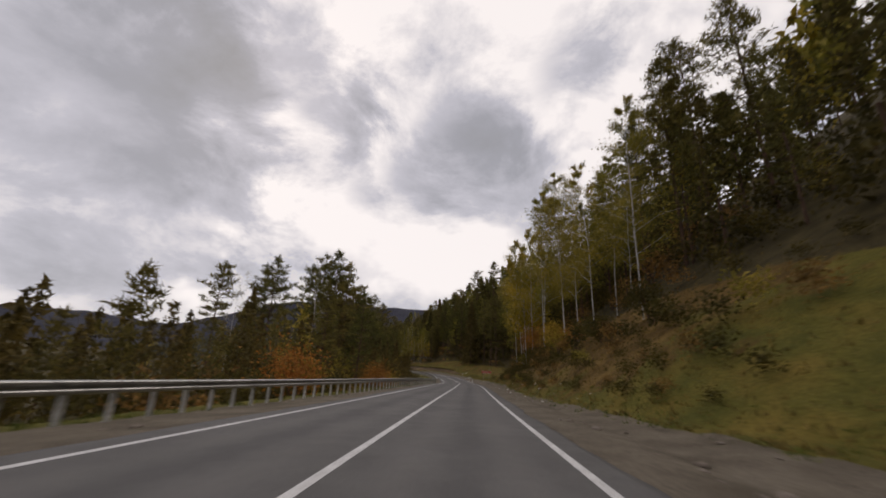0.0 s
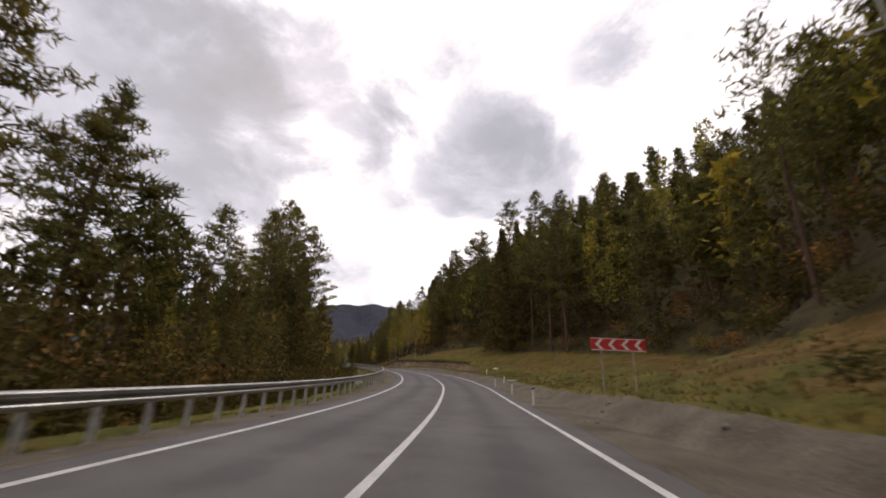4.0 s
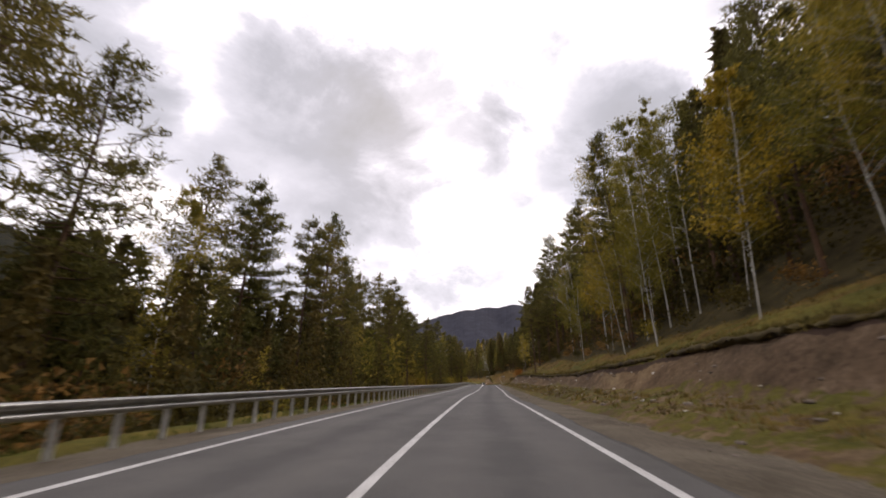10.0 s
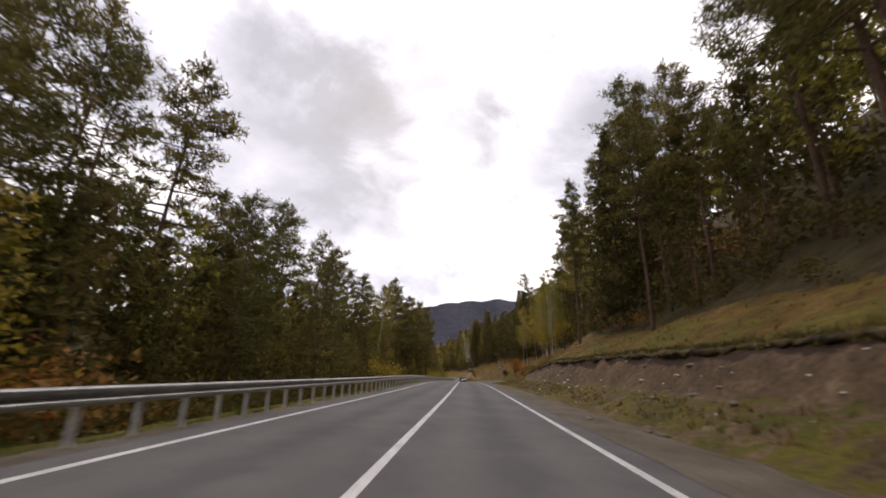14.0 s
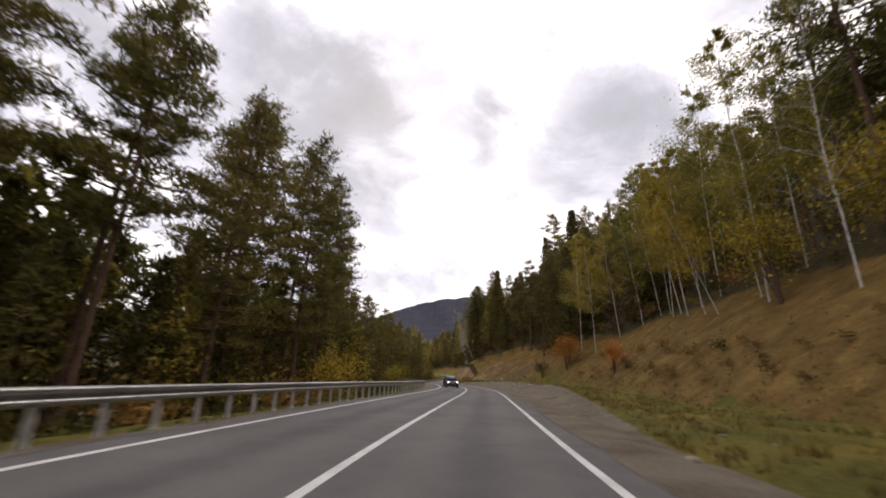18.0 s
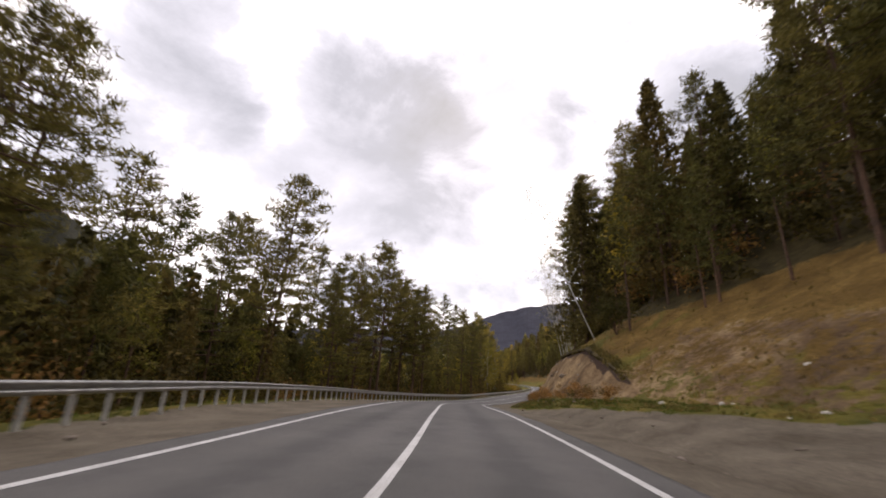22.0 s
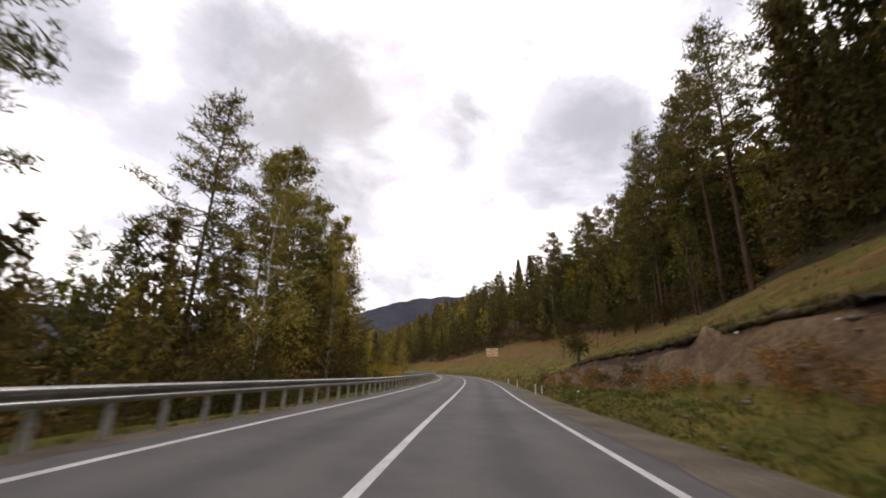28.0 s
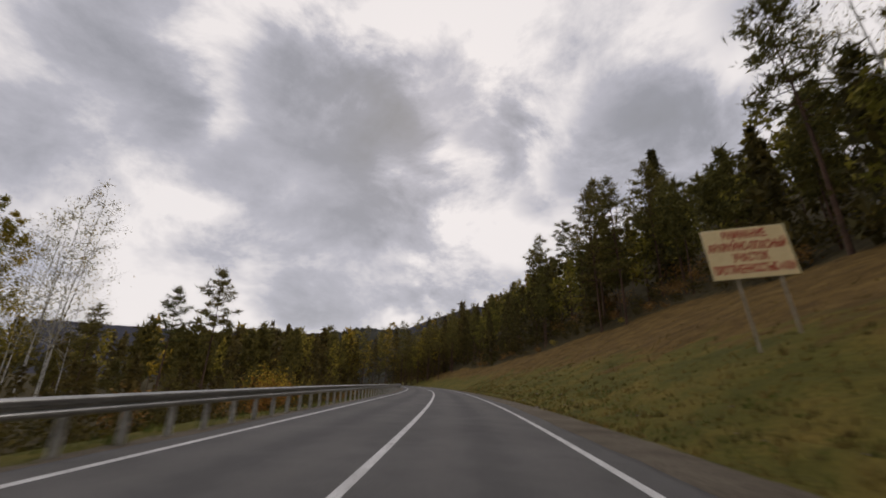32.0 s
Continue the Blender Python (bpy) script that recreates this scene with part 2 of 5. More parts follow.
# ---- road line and ground shape ----
ROAD_X = [-5.29, -4.66, -3.94, -3.22, -2.5, -1.79, -1.05, -0.22, 0.67, 1.4, 2.11, 2.36, 1.86, 0.51, -2.75, -7.96, -14.0, -20.27, -26.31, -32.06, -37.55, -42.92, -47.91, -53.04, -58.29, -63.55, -68.89, -74.28, -79.71, -84.83, -89.41, -93.93, -98.9, -104.95, -112.24, -120.79, -129.43, -137.27, -143.28, -147.74, -151.88, -155.92, -159.83, -163.7, -167.91, -172.75, -178.81, -185.55, -192.82, -200.46, -208.53, -216.99, -225.84, -235.05, -244.65, -254.48, -264.31, -274.14]
ROAD_Y = [-77.59, -63.85, -47.86, -31.88, -15.9, -0.23, 16.1, 32.08, 48.05, 64.02, 80.0, 95.99, 111.98, 127.92, 143.55, 158.68, 173.5, 188.23, 203.04, 217.97, 232.99, 248.06, 263.27, 278.4, 293.49, 308.6, 323.68, 338.75, 353.82, 368.99, 384.33, 399.68, 414.89, 429.71, 443.95, 457.48, 470.92, 484.77, 499.56, 514.92, 530.37, 545.87, 561.41, 576.95, 592.39, 607.63, 622.44, 636.96, 651.21, 665.27, 679.08, 692.65, 705.99, 719.06, 731.88, 744.49, 757.11, 769.73]
ROAD_Z = [-0.0, -0.0, -0.0, -0.0, -0.0, -0.0, 0.03, 0.11, 0.2, 0.27, 0.26, 0.26, 0.51, 1.14, 1.93, 2.59, 3.14, 3.58, 3.89, 4.03, 3.98, 3.84, 3.74, 3.69, 3.68, 3.66, 3.67, 3.59, 3.4, 3.16, 2.86, 2.52, 2.18, 1.83, 1.6, 1.32, 0.72, -0.08, -0.72, -1.09, -1.12, -1.03, -0.99, -0.81, -0.61, -0.38, -0.16, 0.03, 0.1, 0.1, 0.1, 0.1, 0.1, 0.1, 0.1, 0.1, 0.1, 0.1]
S0, STEP = -80.0, 16.0
KN = np.array([ROAD_X, ROAD_Y, ROAD_Z]).T
TAN = np.zeros_like(KN)
TAN[1:-1] = (KN[2:] - KN[:-2]) / 2
TAN[0], TAN[-1] = KN[1] - KN[0], KN[-1] - KN[-2]
S1 = S0 + STEP * (len(KN) - 1)


def centre(s):
    """Points of the road's middle line at the lengths s, and the unit vectors to its right."""
    s = np.asarray(s, float)
    u = (np.clip(s, S0, S1) - S0) / STEP
    i = np.clip(np.floor(u).astype(int), 0, len(KN) - 2)
    w = (u - i)[..., None]
    p = (2 * w**3 - 3 * w**2 + 1) * KN[i] + (w**3 - 2 * w**2 + w) * TAN[i] + (-2 * w**3 + 3 * w**2) * KN[i + 1] + (w**3 - w**2) * TAN[i + 1]
    d = (6 * w**2 - 6 * w) * KN[i] + (3 * w**2 - 4 * w + 1) * TAN[i] + (-6 * w**2 + 6 * w) * KN[i + 1] + (3 * w**2 - 2 * w) * TAN[i + 1]
    d[..., 2] = 0
    d /= np.linalg.norm(d, axis=-1)[..., None]
    over = (s - np.clip(s, S0, S1))[..., None]
    p = p + d * over
    return p, np.stack([d[..., 1], -d[..., 0], 0 * d[..., 0]], -1)


GLOBAL_N = np.array([math.cos(radians(17)), math.sin(radians(17)), 0])


def at(s, d):
    """World x, y and the road's height for the length s and the offset d to the right."""
    s, d = np.broadcast_arrays(np.asarray(s, float), np.asarray(d, float))
    p, n = centre(s)
    near = np.clip(d, -70, 70)[..., None]
    return p + n * near + GLOBAL_N * (d[..., None] - near)


def wave(s, d, scale, seed=0.0):
    """A smooth bumpy field between about -1 and 1."""
    a, b = s / scale + seed, d / scale + 1.7 * seed
    return (np.sin(a * 1.0 + 1.3 * np.sin(b * 0.9 + seed)) + np.sin(b * 1.3 - 0.8 * a + 2.1 * seed) + np.sin(1.9 * a + 0.7 * b + 0.5 * np.sin(2.3 * b))) / 3


def prof(s, pairs):
    return np.interp(s, [p[0] for p in pairs], [p[1] for p in pairs])


TOE = [(-60, 12), (5, 11), (22, 8.2), (32, 7), (60, 7), (100, 7.5), (130, 10), (165, 10), (200, 10), (260, 9.8), (300, 9.2), (340, 8.8), (358, 9.5), (372, 11.5), (400, 13), (440, 13.5), (468, 13), (482, 11), (495, 10), (560, 9.8), (600, 8.6), (700, 6.8)]
CUT = [(148, 0), (163, 1.1), (200, 1.4), (220, 1.9), (245, 1.8), (262, 1.2), (282, 1.2), (300, 1.5), (320, 1.7), (340, 1.8), (352, 1.2), (364, 0.5), (372, 0), (484, 0), (491, 2.2), (499, 4.4), (515, 5.1), (530, 4.5), (545, 3.7), (560, 2.8), (595, 2.1), (607, 1.3), (616, 0)]
RISE = [(-60, 0.6), (5, 0.62), (28, 0.8), (75, 0.8), (100, 0.5), (125, 0.2), (165, 0.24), (200, 0.4), (260, 0.48), (330, 0.55), (350, 0.58), (375, 0.74), (415, 0.76), (430, 0.78), (450, 0.8), (490, 0.7), (545, 0.65), (600, 0.46), (640, 0.46), (700, 0.44)]
RAIL = [(-60, 6.9), (10, 6.9), (80, 5.3), (130, 5.5), (170, 5.8), (210, 6.3), (250, 5.5), (290, 4.9), (410, 5.0), (455, 6.2), (480, 9.0), (505, 8.8), (535, 6.4), (552, 5.5), (590, 4.7), (720, 4.8)]


FRONT = [(-60, 22), (0, 20), (25, 18), (50, 17), (75, 17), (100, 16), (112, 15), (125, 24), (180, 22), (205, 16), (260, 14.5), (340, 15), (362, 20), (385, 24), (410, 25), (440, 24), (470, 24), (486, 23), (496, 17), (505, 15.5), (560, 16), (600, 22), (640, 30), (720, 32), (760, 20)]
APRON = [(70, 0), (95, 0.6), (112, 0.8), (128, 0.5), (160, 0.6), (170, 0.85), (350, 0.85), (380, 0.4), (405, 0.4), (425, 0.9), (465, 1.05), (490, 1.05), (545, 1.05), (600, 0.8), (625, 0.4), (720, 0.3)]


def lift(s, d):
    """The ground's height over the road at (s, d)."""
    s, d = np.broadcast_arrays(np.asarray(s, float), np.asarray(d, float))
    toe, cut, rise, rail = prof(s, TOE), prof(s, CUT), prof(s, RISE), prof(s, RAIL)
    toe = toe + 0.35 * wave(s, d * 0, 5, 1.0)
    r = d - toe
    dip = -0.18 * np.clip((d - 5.5) / 1.0, 0, 1) * np.clip((8 - d) / 1.5, 0, 1)
    dip = dip + prof(s, APRON) * np.clip((d - 6.4) / (toe - 6.4), 0, 1)
    face = cut * np.clip(r / (0.5 + 0.55 * cut), 0, 1) ** 0.9
    face = face + 0.10 * cut * np.clip(r / 0.5, 0, 1) * np.clip((0.4 + 0.55 * cut - r) / 0.4, 0, 1) * wave(s, r * 2, 1.1, 2.0)
    up = np.clip(r - 0.5 - 0.55 * cut, 0, None)
    fr = np.clip(prof(s, FRONT) - toe, 3, 60)
    hill = rise * np.minimum(up, fr) + prof(s, [(560, 0.78), (640, 0.62)]) * np.clip(up - fr, 0, 90) + 0.25 * np.clip(up - fr - 90, 0, 200) + 0.03 * np.clip(up - 320, 0, 2000)
    right = dip + face + hill + np.clip(r / 6, 0, 1) * 0.5 * wave(s, d, 7, 0.3)
    q = -d - rail
    down = -0.62 * np.clip(q - 1.5, 0, 5.5) - 0.02 * np.clip(q - 6, 0, 60)
    ridge = prof(s, [(560, 22), (640, 5)]) * (1 - np.exp(-np.clip(q - 90, 0, 900) / 120))
    left = -0.12 * np.clip((-d - 4.4) / 1.5, 0, 1) + down + ridge + np.clip(q / 6, 0, 1) * 0.35 * wave(s, d, 6, 0.8)
    return np.where(d > 0, right, left) - 0.05 - 0.05 * (np.abs(d) < 4.2)


def spot(s, d, sink=0.0):
    p = at(s, d)
    p[..., 2] += lift(s, d) - sink
    return p


def mesh_np(name, v, f, mats=(), smooth=False, idx=None):
    """A mesh from arrays of corners and of faces that all have the same number of corners."""
    v, f = np.asarray(v, np.float32).reshape(-1, 3), np.asarray(f, np.int32)
    me = bpy.data.meshes.new(name)
    k = f.shape[1]
    me.vertices.add(len(v))
    me.vertices.foreach_set("co", v.ravel())
    me.loops.add(f.size)
    me.loops.foreach_set("vertex_index", f.ravel())
    me.polygons.add(len(f))
    me.polygons.foreach_set("loop_start", np.arange(0, f.size, k, dtype=np.int32))
    me.polygons.foreach_set("loop_total", np.full(len(f), k, np.int32))
    for m in mats:
        me.materials.append(m)
    if idx is not None:
        me.polygons.foreach_set("material_index", np.asarray(idx, np.int32))
    me.update(calc_edges=True)
    if smooth:
        me.shade_smooth()
    return me


def grid_faces(rows, cols, wrap=False):
    i, j = np.meshgrid(np.arange(rows - 1), np.arange(cols if wrap else cols - 1), indexing="ij")
    i, j = i.ravel(), j.ravel()
    k = (j + 1) % cols
    return np.stack([i * cols + j, i * cols + k, (i + 1) * cols + k, (i + 1) * cols + j], 1)


# ---- the ground ----
def ground_build(t, b):
    g = t.nodes.new("ShaderNodeAttribute")
    g.attribute_name = "cover"
    sp = t.nodes.new("ShaderNodeSeparateColor")
    t.links.new(g.outputs["Color"], sp.inputs[0])
    grass = ramp_of(t, tex(t, 0.35, 5), [(0.3, (0.072, 0.075, 0.016)), (0.5, (0.120, 0.108, 0.023)), (0.72, (0.195, 0.142, 0.034))])
    fine = ramp_of(t, tex(t, 7, 6, 0.7), [(0.3, (0.55, 0.55, 0.5)), (0.7, (1.35, 1.3, 1.2))])
    straw = ramp_of(t, tex(t, 0.5, 5, 0.6, distortion=0.4), [(0.3, (0.082, 0.050, 0.016)), (0.5, (0.140, 0.088, 0.027)), (0.72, (0.215, 0.140, 0.048))])
    dry = t.nodes.new("ShaderNodeAttribute")
    dry.attribute_name = "dry"
    patch = t.nodes.new("ShaderNodeMath")
    patch.operation = "ADD"
    t.links.new(dry.outputs["Fac"], patch.inputs[0])
    t.links.new(tex(t, 0.28, 6, 0.65, distortion=0.5), patch.inputs[1])
    grass = mixc(t, ramp_of(t, patch.outputs[0], [(0.90, (0, 0, 0)), (1.32, (1, 1, 1))]), grass, straw)
    grass = mixc(t, 1.0, grass, fine, "MULTIPLY")
    dirt = ramp_of(t, tex(t, 0.5, 6, 0.62, distortion=0.6), [(0.28, (0.085, 0.055, 0.032)), (0.48, (0.205, 0.140, 0.078)), (0.74, (0.38, 0.29, 0.17))])
    dirt = mixc(t, 1.0, dirt, ramp_of(t, tex(t, 5, 7, 0.7), [(0.3, (0.5, 0.48, 0.46)), (0.7, (1.4, 1.4, 1.4))]), "MULTIPLY")
    grav = ramp_of(t, tex(t, 0.6, 5), [(0.3, (0.108, 0.088, 0.064)), (0.7, (0.198, 0.167, 0.128))])
    grav = mixc(t, 1.0, grav, ramp_of(t, tex(t, 16, 6, 0.7), [(0.3, (0.5, 0.5, 0.5)), (0.7, (1.45, 1.45, 1.45))]), "MULTIPLY")
    wood = ramp_of(t, tex(t, 0.8, 5), [(0.3, (0.035, 0.028, 0.013)), (0.7, (0.085, 0.066, 0.028))])
    edge = tex(t, 1.4, 6, 0.7)

    def soft(ch):
        a = t.nodes.new("ShaderNodeMath")
        a.operation = "ADD"
        t.links.new(sp.outputs[ch], a.inputs[0])
        t.links.new(edge, a.inputs[1])
        return ramp_of(t, a.outputs[0], [(0.93, (0, 0, 0)), (1.07, (1, 1, 1))])
    c = mixc(t, soft(2), grass, wood)
    dirt = mixc(t, 1.0, dirt, ramp_of(t, tex(t, 0.22, 4, 0.6, distortion=0.8), [(0.34, (0.55, 0.50, 0.47)), (0.62, (1.3, 1.27, 1.22))]), "MULTIPLY")
    sandy = t.nodes.new("ShaderNodeAttribute")
    sandy.attribute_name = "sand"
    loam = ramp_of(t, tex(t, 0.9, 6, 0.65), [(0.3, (0.055, 0.038, 0.024)), (0.55, (0.115, 0.078, 0.050)), (0.75, (0.20, 0.145, 0.10))])
    loam = mixc(t, 1.0, loam, ramp_of(t, tex(t, 5, 7, 0.7), [(0.3, (0.5, 0.48, 0.46)), (0.7, (1.4, 1.4, 1.4))]), "MULTIPLY")
    c = mixc(t, soft(0), c, mixc(t, sandy.outputs["Fac"], loam, dirt))
    soil = t.nodes.new("ShaderNodeMath")
    soil.operation = "ADD"
    t.links.new(g.outputs["Alpha"], soil.inputs[0])
    t.links.new(edge, soil.inputs[1])
    c = mixc(t, ramp_of(t, soil.outputs[0], [(0.94, (0, 0, 0)), (1.16, (1, 1, 1))]), c, (0.055, 0.034, 0.024))
    c = mixc(t, soft(1), c, grav)
    t.links.new(c, b.inputs["Base Color"])
    b.inputs["Roughness"].default_value = 0.95
    b.inputs["Specular IOR Level"].default_value = 0.15
    bump(t, b, tex(t, 9, 8, 0.7), 0.8, 0.08)


M_GROUND = material("ground", ground_build)
sv = np.concatenate([[-2500, -900, -300, -140], np.arange(-72, 816, 1.5), [830, 860, 920, 1000, 1200, 1600, 2400, 4000]])
dv = np.concatenate([[-2800, -1500, -900, -600, -400, -300, -230, -180, -140, -110, -85, -65, -50, -40, -32, -26, -21], np.arange(-17, -5, 0.6), [-5, -4.2, -3.9, 0, 3.9, 4.2], np.arange(4.8, 16, 0.28), np.arange(16, 30, 1.0), [32, 36, 40, 46, 54, 64, 80, 100, 130, 170, 220, 300, 450, 700, 1200, 2800]])
SS, DD = np.meshgrid(sv, dv, indexing="ij")
gv = spot(SS, DD)
rough = np.clip((np.abs(DD) - 5) / 3, 0, 1) * np.clip((60 - np.abs(DD)) / 20, 0, 1)
rr = DD - prof(SS, TOE)
cutw = 0.5 + 0.55 * prof(SS, CUT)
face_m = np.clip(prof(SS, CUT) / 2, 0, 1) * np.clip(rr / 0.4, 0, 1) * np.clip((cutw - rr) / 0.4, 0, 1)
gv[..., 2] += rough * np.random.default_rng(3).normal(0, 0.05, SS.shape) + face_m * (0.16 * wave(SS, DD * 3, 0.8, 4.0) + 0.20 * wave(SS, DD * 0.6, 0.5, 6.0) + np.random.default_rng(4).normal(0, 0.09, SS.shape))
me = mesh_np("ground", gv, grid_faces(len(sv), len(dv)), [M_GROUND], smooth=True)
cutm = np.clip(prof(SS, CUT) / 0.5, 0, 1)
rr = DD - prof(SS, TOE)
cutw = 0.5 + 0.55 * prof(SS, CUT)
bare_m = 0.46 * np.clip((SS - 190) / 12, 0, 1) * np.clip((360 - SS) / 12, 0, 1) * np.clip((DD - 5.5) / 0.8, 0, 1) * (rr < 0.5)
bare_m = np.maximum(bare_m, 0.47 * np.clip((SS - 452) / 10, 0, 1) * np.clip((494 - SS) / 6, 0, 1) * (rr > 0.3) * np.clip((9 - rr) / 3, 0, 1))
dirt_m = np.maximum(bare_m, cutm * np.clip((rr + 0.35) / 0.7, 0, 1) * np.clip((cutw + 0.15 - rr) / 0.3, 0, 1))
soil_m = np.clip((prof(SS, CUT) - 0.7) / 0.6, 0, 1) * np.clip((rr - cutw + 0.5) / 0.3, 0, 1) * np.clip((cutw + 0.15 - rr) / 0.3, 0, 1)
grav_edge = prof(SS, [(-60, 9), (10, 9), (40, 7), (70, 7.8), (110, 7.8), (140, 8), (180, 9), (205, 7), (240, 6.4), (390, 6.3), (405, 8.5), (425, 11), (440, 13.5), (465, 13.5), (480, 9), (495, 6.8), (590, 6.0), (720, 5.6)])
grav_m = np.where(DD > 0, np.clip((grav_edge - DD) / 0.8 + 0.5, 0, 1), np.clip((prof(SS, RAIL) + 0.3 + DD) / 0.6 + 0.4, 0, 1))
wood_m = np.where(DD > 0, np.clip((DD - prof(SS, FRONT)) / 3 + 0.2, 0, 1), np.clip((-DD - prof(SS, RAIL) - 5) / 3, 0, 1))
att = me.color_attributes.new("cover", "FLOAT_COLOR", "POINT")
att.data.foreach_set("color", np.stack([dirt_m, grav_m, wood_m, soil_m], -1).astype(np.float32).ravel())
dry_m = np.where(DD > 0, prof(SS, [(-60, 0.2), (12, 0.2), (28, 0.65), (95, 0.65), (115, 0.45), (200, 0.45), (350, 0.5), (365, 0.8), (425, 0.8), (445, 0.55), (480, 0.65), (500, 0.5), (600, 0.45), (650, 0.7), (800, 0.8)]) * np.clip(prof(SS, [(590, 0.5), (630, 0.2)]) + rr / prof(SS, [(590, 9), (630, 16)]), 0, 1), 0.3)
me.attributes.new("dry", "FLOAT", "POINT").data.foreach_set("value", dry_m.astype(np.float32).ravel())
sand = me.attributes.new("sand", "FLOAT", "POINT")
sand.data.foreach_set("value", np.clip(0.25 + 0.35 * wave(SS, DD * 2, 6, 5.0) + prof(SS, [(470, 0), (490, 0.75), (545, 0.6), (562, 0.1)]), 0, 1).astype(np.float32).ravel())
tagged(new("ground", me), "grassy valley ground with gravel shoulders and earth banks", "ground", kind="structure")


# ---- the road ----
def strip(name, s_a, s_b, d_a, d_b, z, mat, step=2.0, thick=0.0):
    s = np.arange(s_a, s_b + 0.01, step)
    ds = np.array([d_a, d_b])
    g = at(s[:, None], ds[None])
    g[..., 2] += z
    if thick:
        low = g.copy()
        low[..., 2] -= thick
        g = np.concatenate([low[:, :1], g, low[:, 1:]], 1)
    return mesh_np(name, g, grid_faces(len(s), g.shape[1]), [mat], smooth=False)


def road_mesh():
    """The carriageway: worn wheel tracks, a crumbled edge on both sides, a slight thickness."""
    s = np.arange(-78, 822.1, 1.0)
    ds = np.concatenate([[-4.15], np.arange(-4.0, 4.01, 0.2), [4.15]])
    dd = np.repeat(ds[None], len(s), 0)
    r = np.random.default_rng(77)
    dd[:, 0] += r.normal(0, 0.035, len(s)) + 0.10 * wave(s, 0 * s, 3.1, 2.0)
    dd[:, -1] += r.normal(0, 0.035, len(s)) + 0.10 * wave(s, 0 * s, 2.7, 6.0)
    g = at(s[:, None], dd)
    low = g[:, [0, -1]].copy()
    low[..., 2] -= 0.12
    g = np.concatenate([low[:, :1], g, low[:, 1:]], 1)
    me = mesh_np("road", g, grid_faces(len(s), g.shape[1]), [M_ASPHALT])
    a = np.abs(np.concatenate([dd[:, :1], dd, dd[:, -1:]], 1))
    track = np.exp(-((a - 0.95) / 0.32) ** 2) + np.exp(-((a - 2.6) / 0.32) ** 2) - 0.8 * np.exp(-((a - 1.78) / 0.3) ** 2)
    me.attributes.new("wear", "FLOAT", "POINT").data.foreach_set("value", track.astype(np.float32).ravel())
    return me


tagged(new("road", road_mesh()), "dark grey worn asphalt road with two lanes", "road", kind="structure")
for nm, d in (("road_line", -3.5), ("road_line", 0.0), ("road_line", 3.5)):
    tagged(new(nm, strip(nm, -78, 822, d - 0.075, d + 0.075, 0.005, M_PAINT, 1.0)), "solid white painted line on grey asphalt", "road marking", kind="structure")


# ---- the guardrail ----
def part(name, me, parent, label=""):
    ob = new(name, me)
    ob.parent = parent
    if label:
        ob["label"] = label
    return ob


def guardrail():
    rail = tagged(new("guardrail"), "galvanised steel W-beam guardrail along the road's outer edge", "guardrail")
    s = np.arange(-60, 780, 1.5)
    d = -prof(s, RAIL)
    prof_d = np.array([0.0, 0.045, 0.095, 0.09, 0.03, 0.0, 0.0, 0.045, 0.095, 0.09, 0.03, 0.0])
    prof_z = np.array([0.80, 0.795, 0.765, 0.715, 0.68, 0.67, 0.63, 0.62, 0.585, 0.53, 0.50, 0.49])
    p, n = centre(s)
    base = p + n * d[:, None]
    g = base[:, None] + n[:, None] * prof_d[None, :, None]
    g[..., 2] += prof_z
    part("beam", mesh_np("beam", g, grid_faces(len(s), len(prof_d)), [M_STEEL], smooth=True), rail)
    w = np.array([(-0.05, 0.0), (0.05, 0.0), (0.05, 0.10), (0.04, 0.10), (0.04, 0.012), (-0.04, 0.012), (-0.04, 0.10), (-0.05, 0.10)])
    v = np.concatenate([np.c_[-w[:, 1] - 0.03, w[:, 0], np.full(8, -0.9)], np.c_[-w[:, 1] - 0.03, w[:, 0], np.full(8, 0.72)]])
    f = grid_faces(2, 8, wrap=True)
    pm = mesh_np("post", v, f, [M_POST_LIT])
    many_v, many_f = [], []
    s = np.arange(-60, 780, 1.25)
    p, n = centre(s)
    base = p - n * prof(s, RAIL)[:, None]
    for i, (q, m) in enumerate(zip(base, n)):
        ang = math.atan2(m[1], m[0])
        if len(rail.children) < 300 and 170 <= s[i] <= 560:
            ob = part("post", pm, rail)
            ob.matrix_local = pose(*q, 0, 0, math.degrees(ang))
        else:
            c, t = math.cos(ang), math.sin(ang)
            many_f.append(f + 16 * len(many_v))
            many_v.append(v @ np.array([[c, t, 0], [-t, c, 0], [0, 0, 1]]) + q)
    ob = part("post_run", mesh_np("post_run", np.concatenate(many_v), np.concatenate(many_f), [M_POST_LIT]), rail)
    ob["kind"] = "stuff"


guardrail()

# ---- trees ----

def tube(pts, radii, n=6):
    """Corners and four-cornered faces of a tapered tube along the points."""
    pts, radii = np.asarray(pts, float), np.asarray(radii, float)
    t = np.gradient(pts, axis=0)
    t /= np.linalg.norm(t, axis=1)[:, None] + 1e-9
    a = np.cross(t, np.where(np.abs(t[:, 2:]) > 0.9, [[1.0, 0, 0]], [[0, 0, 1.0]]))
    a /= np.linalg.norm(a, axis=1)[:, None] + 1e-9
    b = np.cross(t, a)
    ang = np.linspace(0, 2 * np.pi, n, endpoint=False)
    ring = np.cos(ang)[None, :, None] * a[:, None] + np.sin(ang)[None, :, None] * b[:, None]
    return (pts[:, None] + ring * radii[:, None, None]).reshape(-1, 3), grid_faces(len(pts), n, wrap=True)


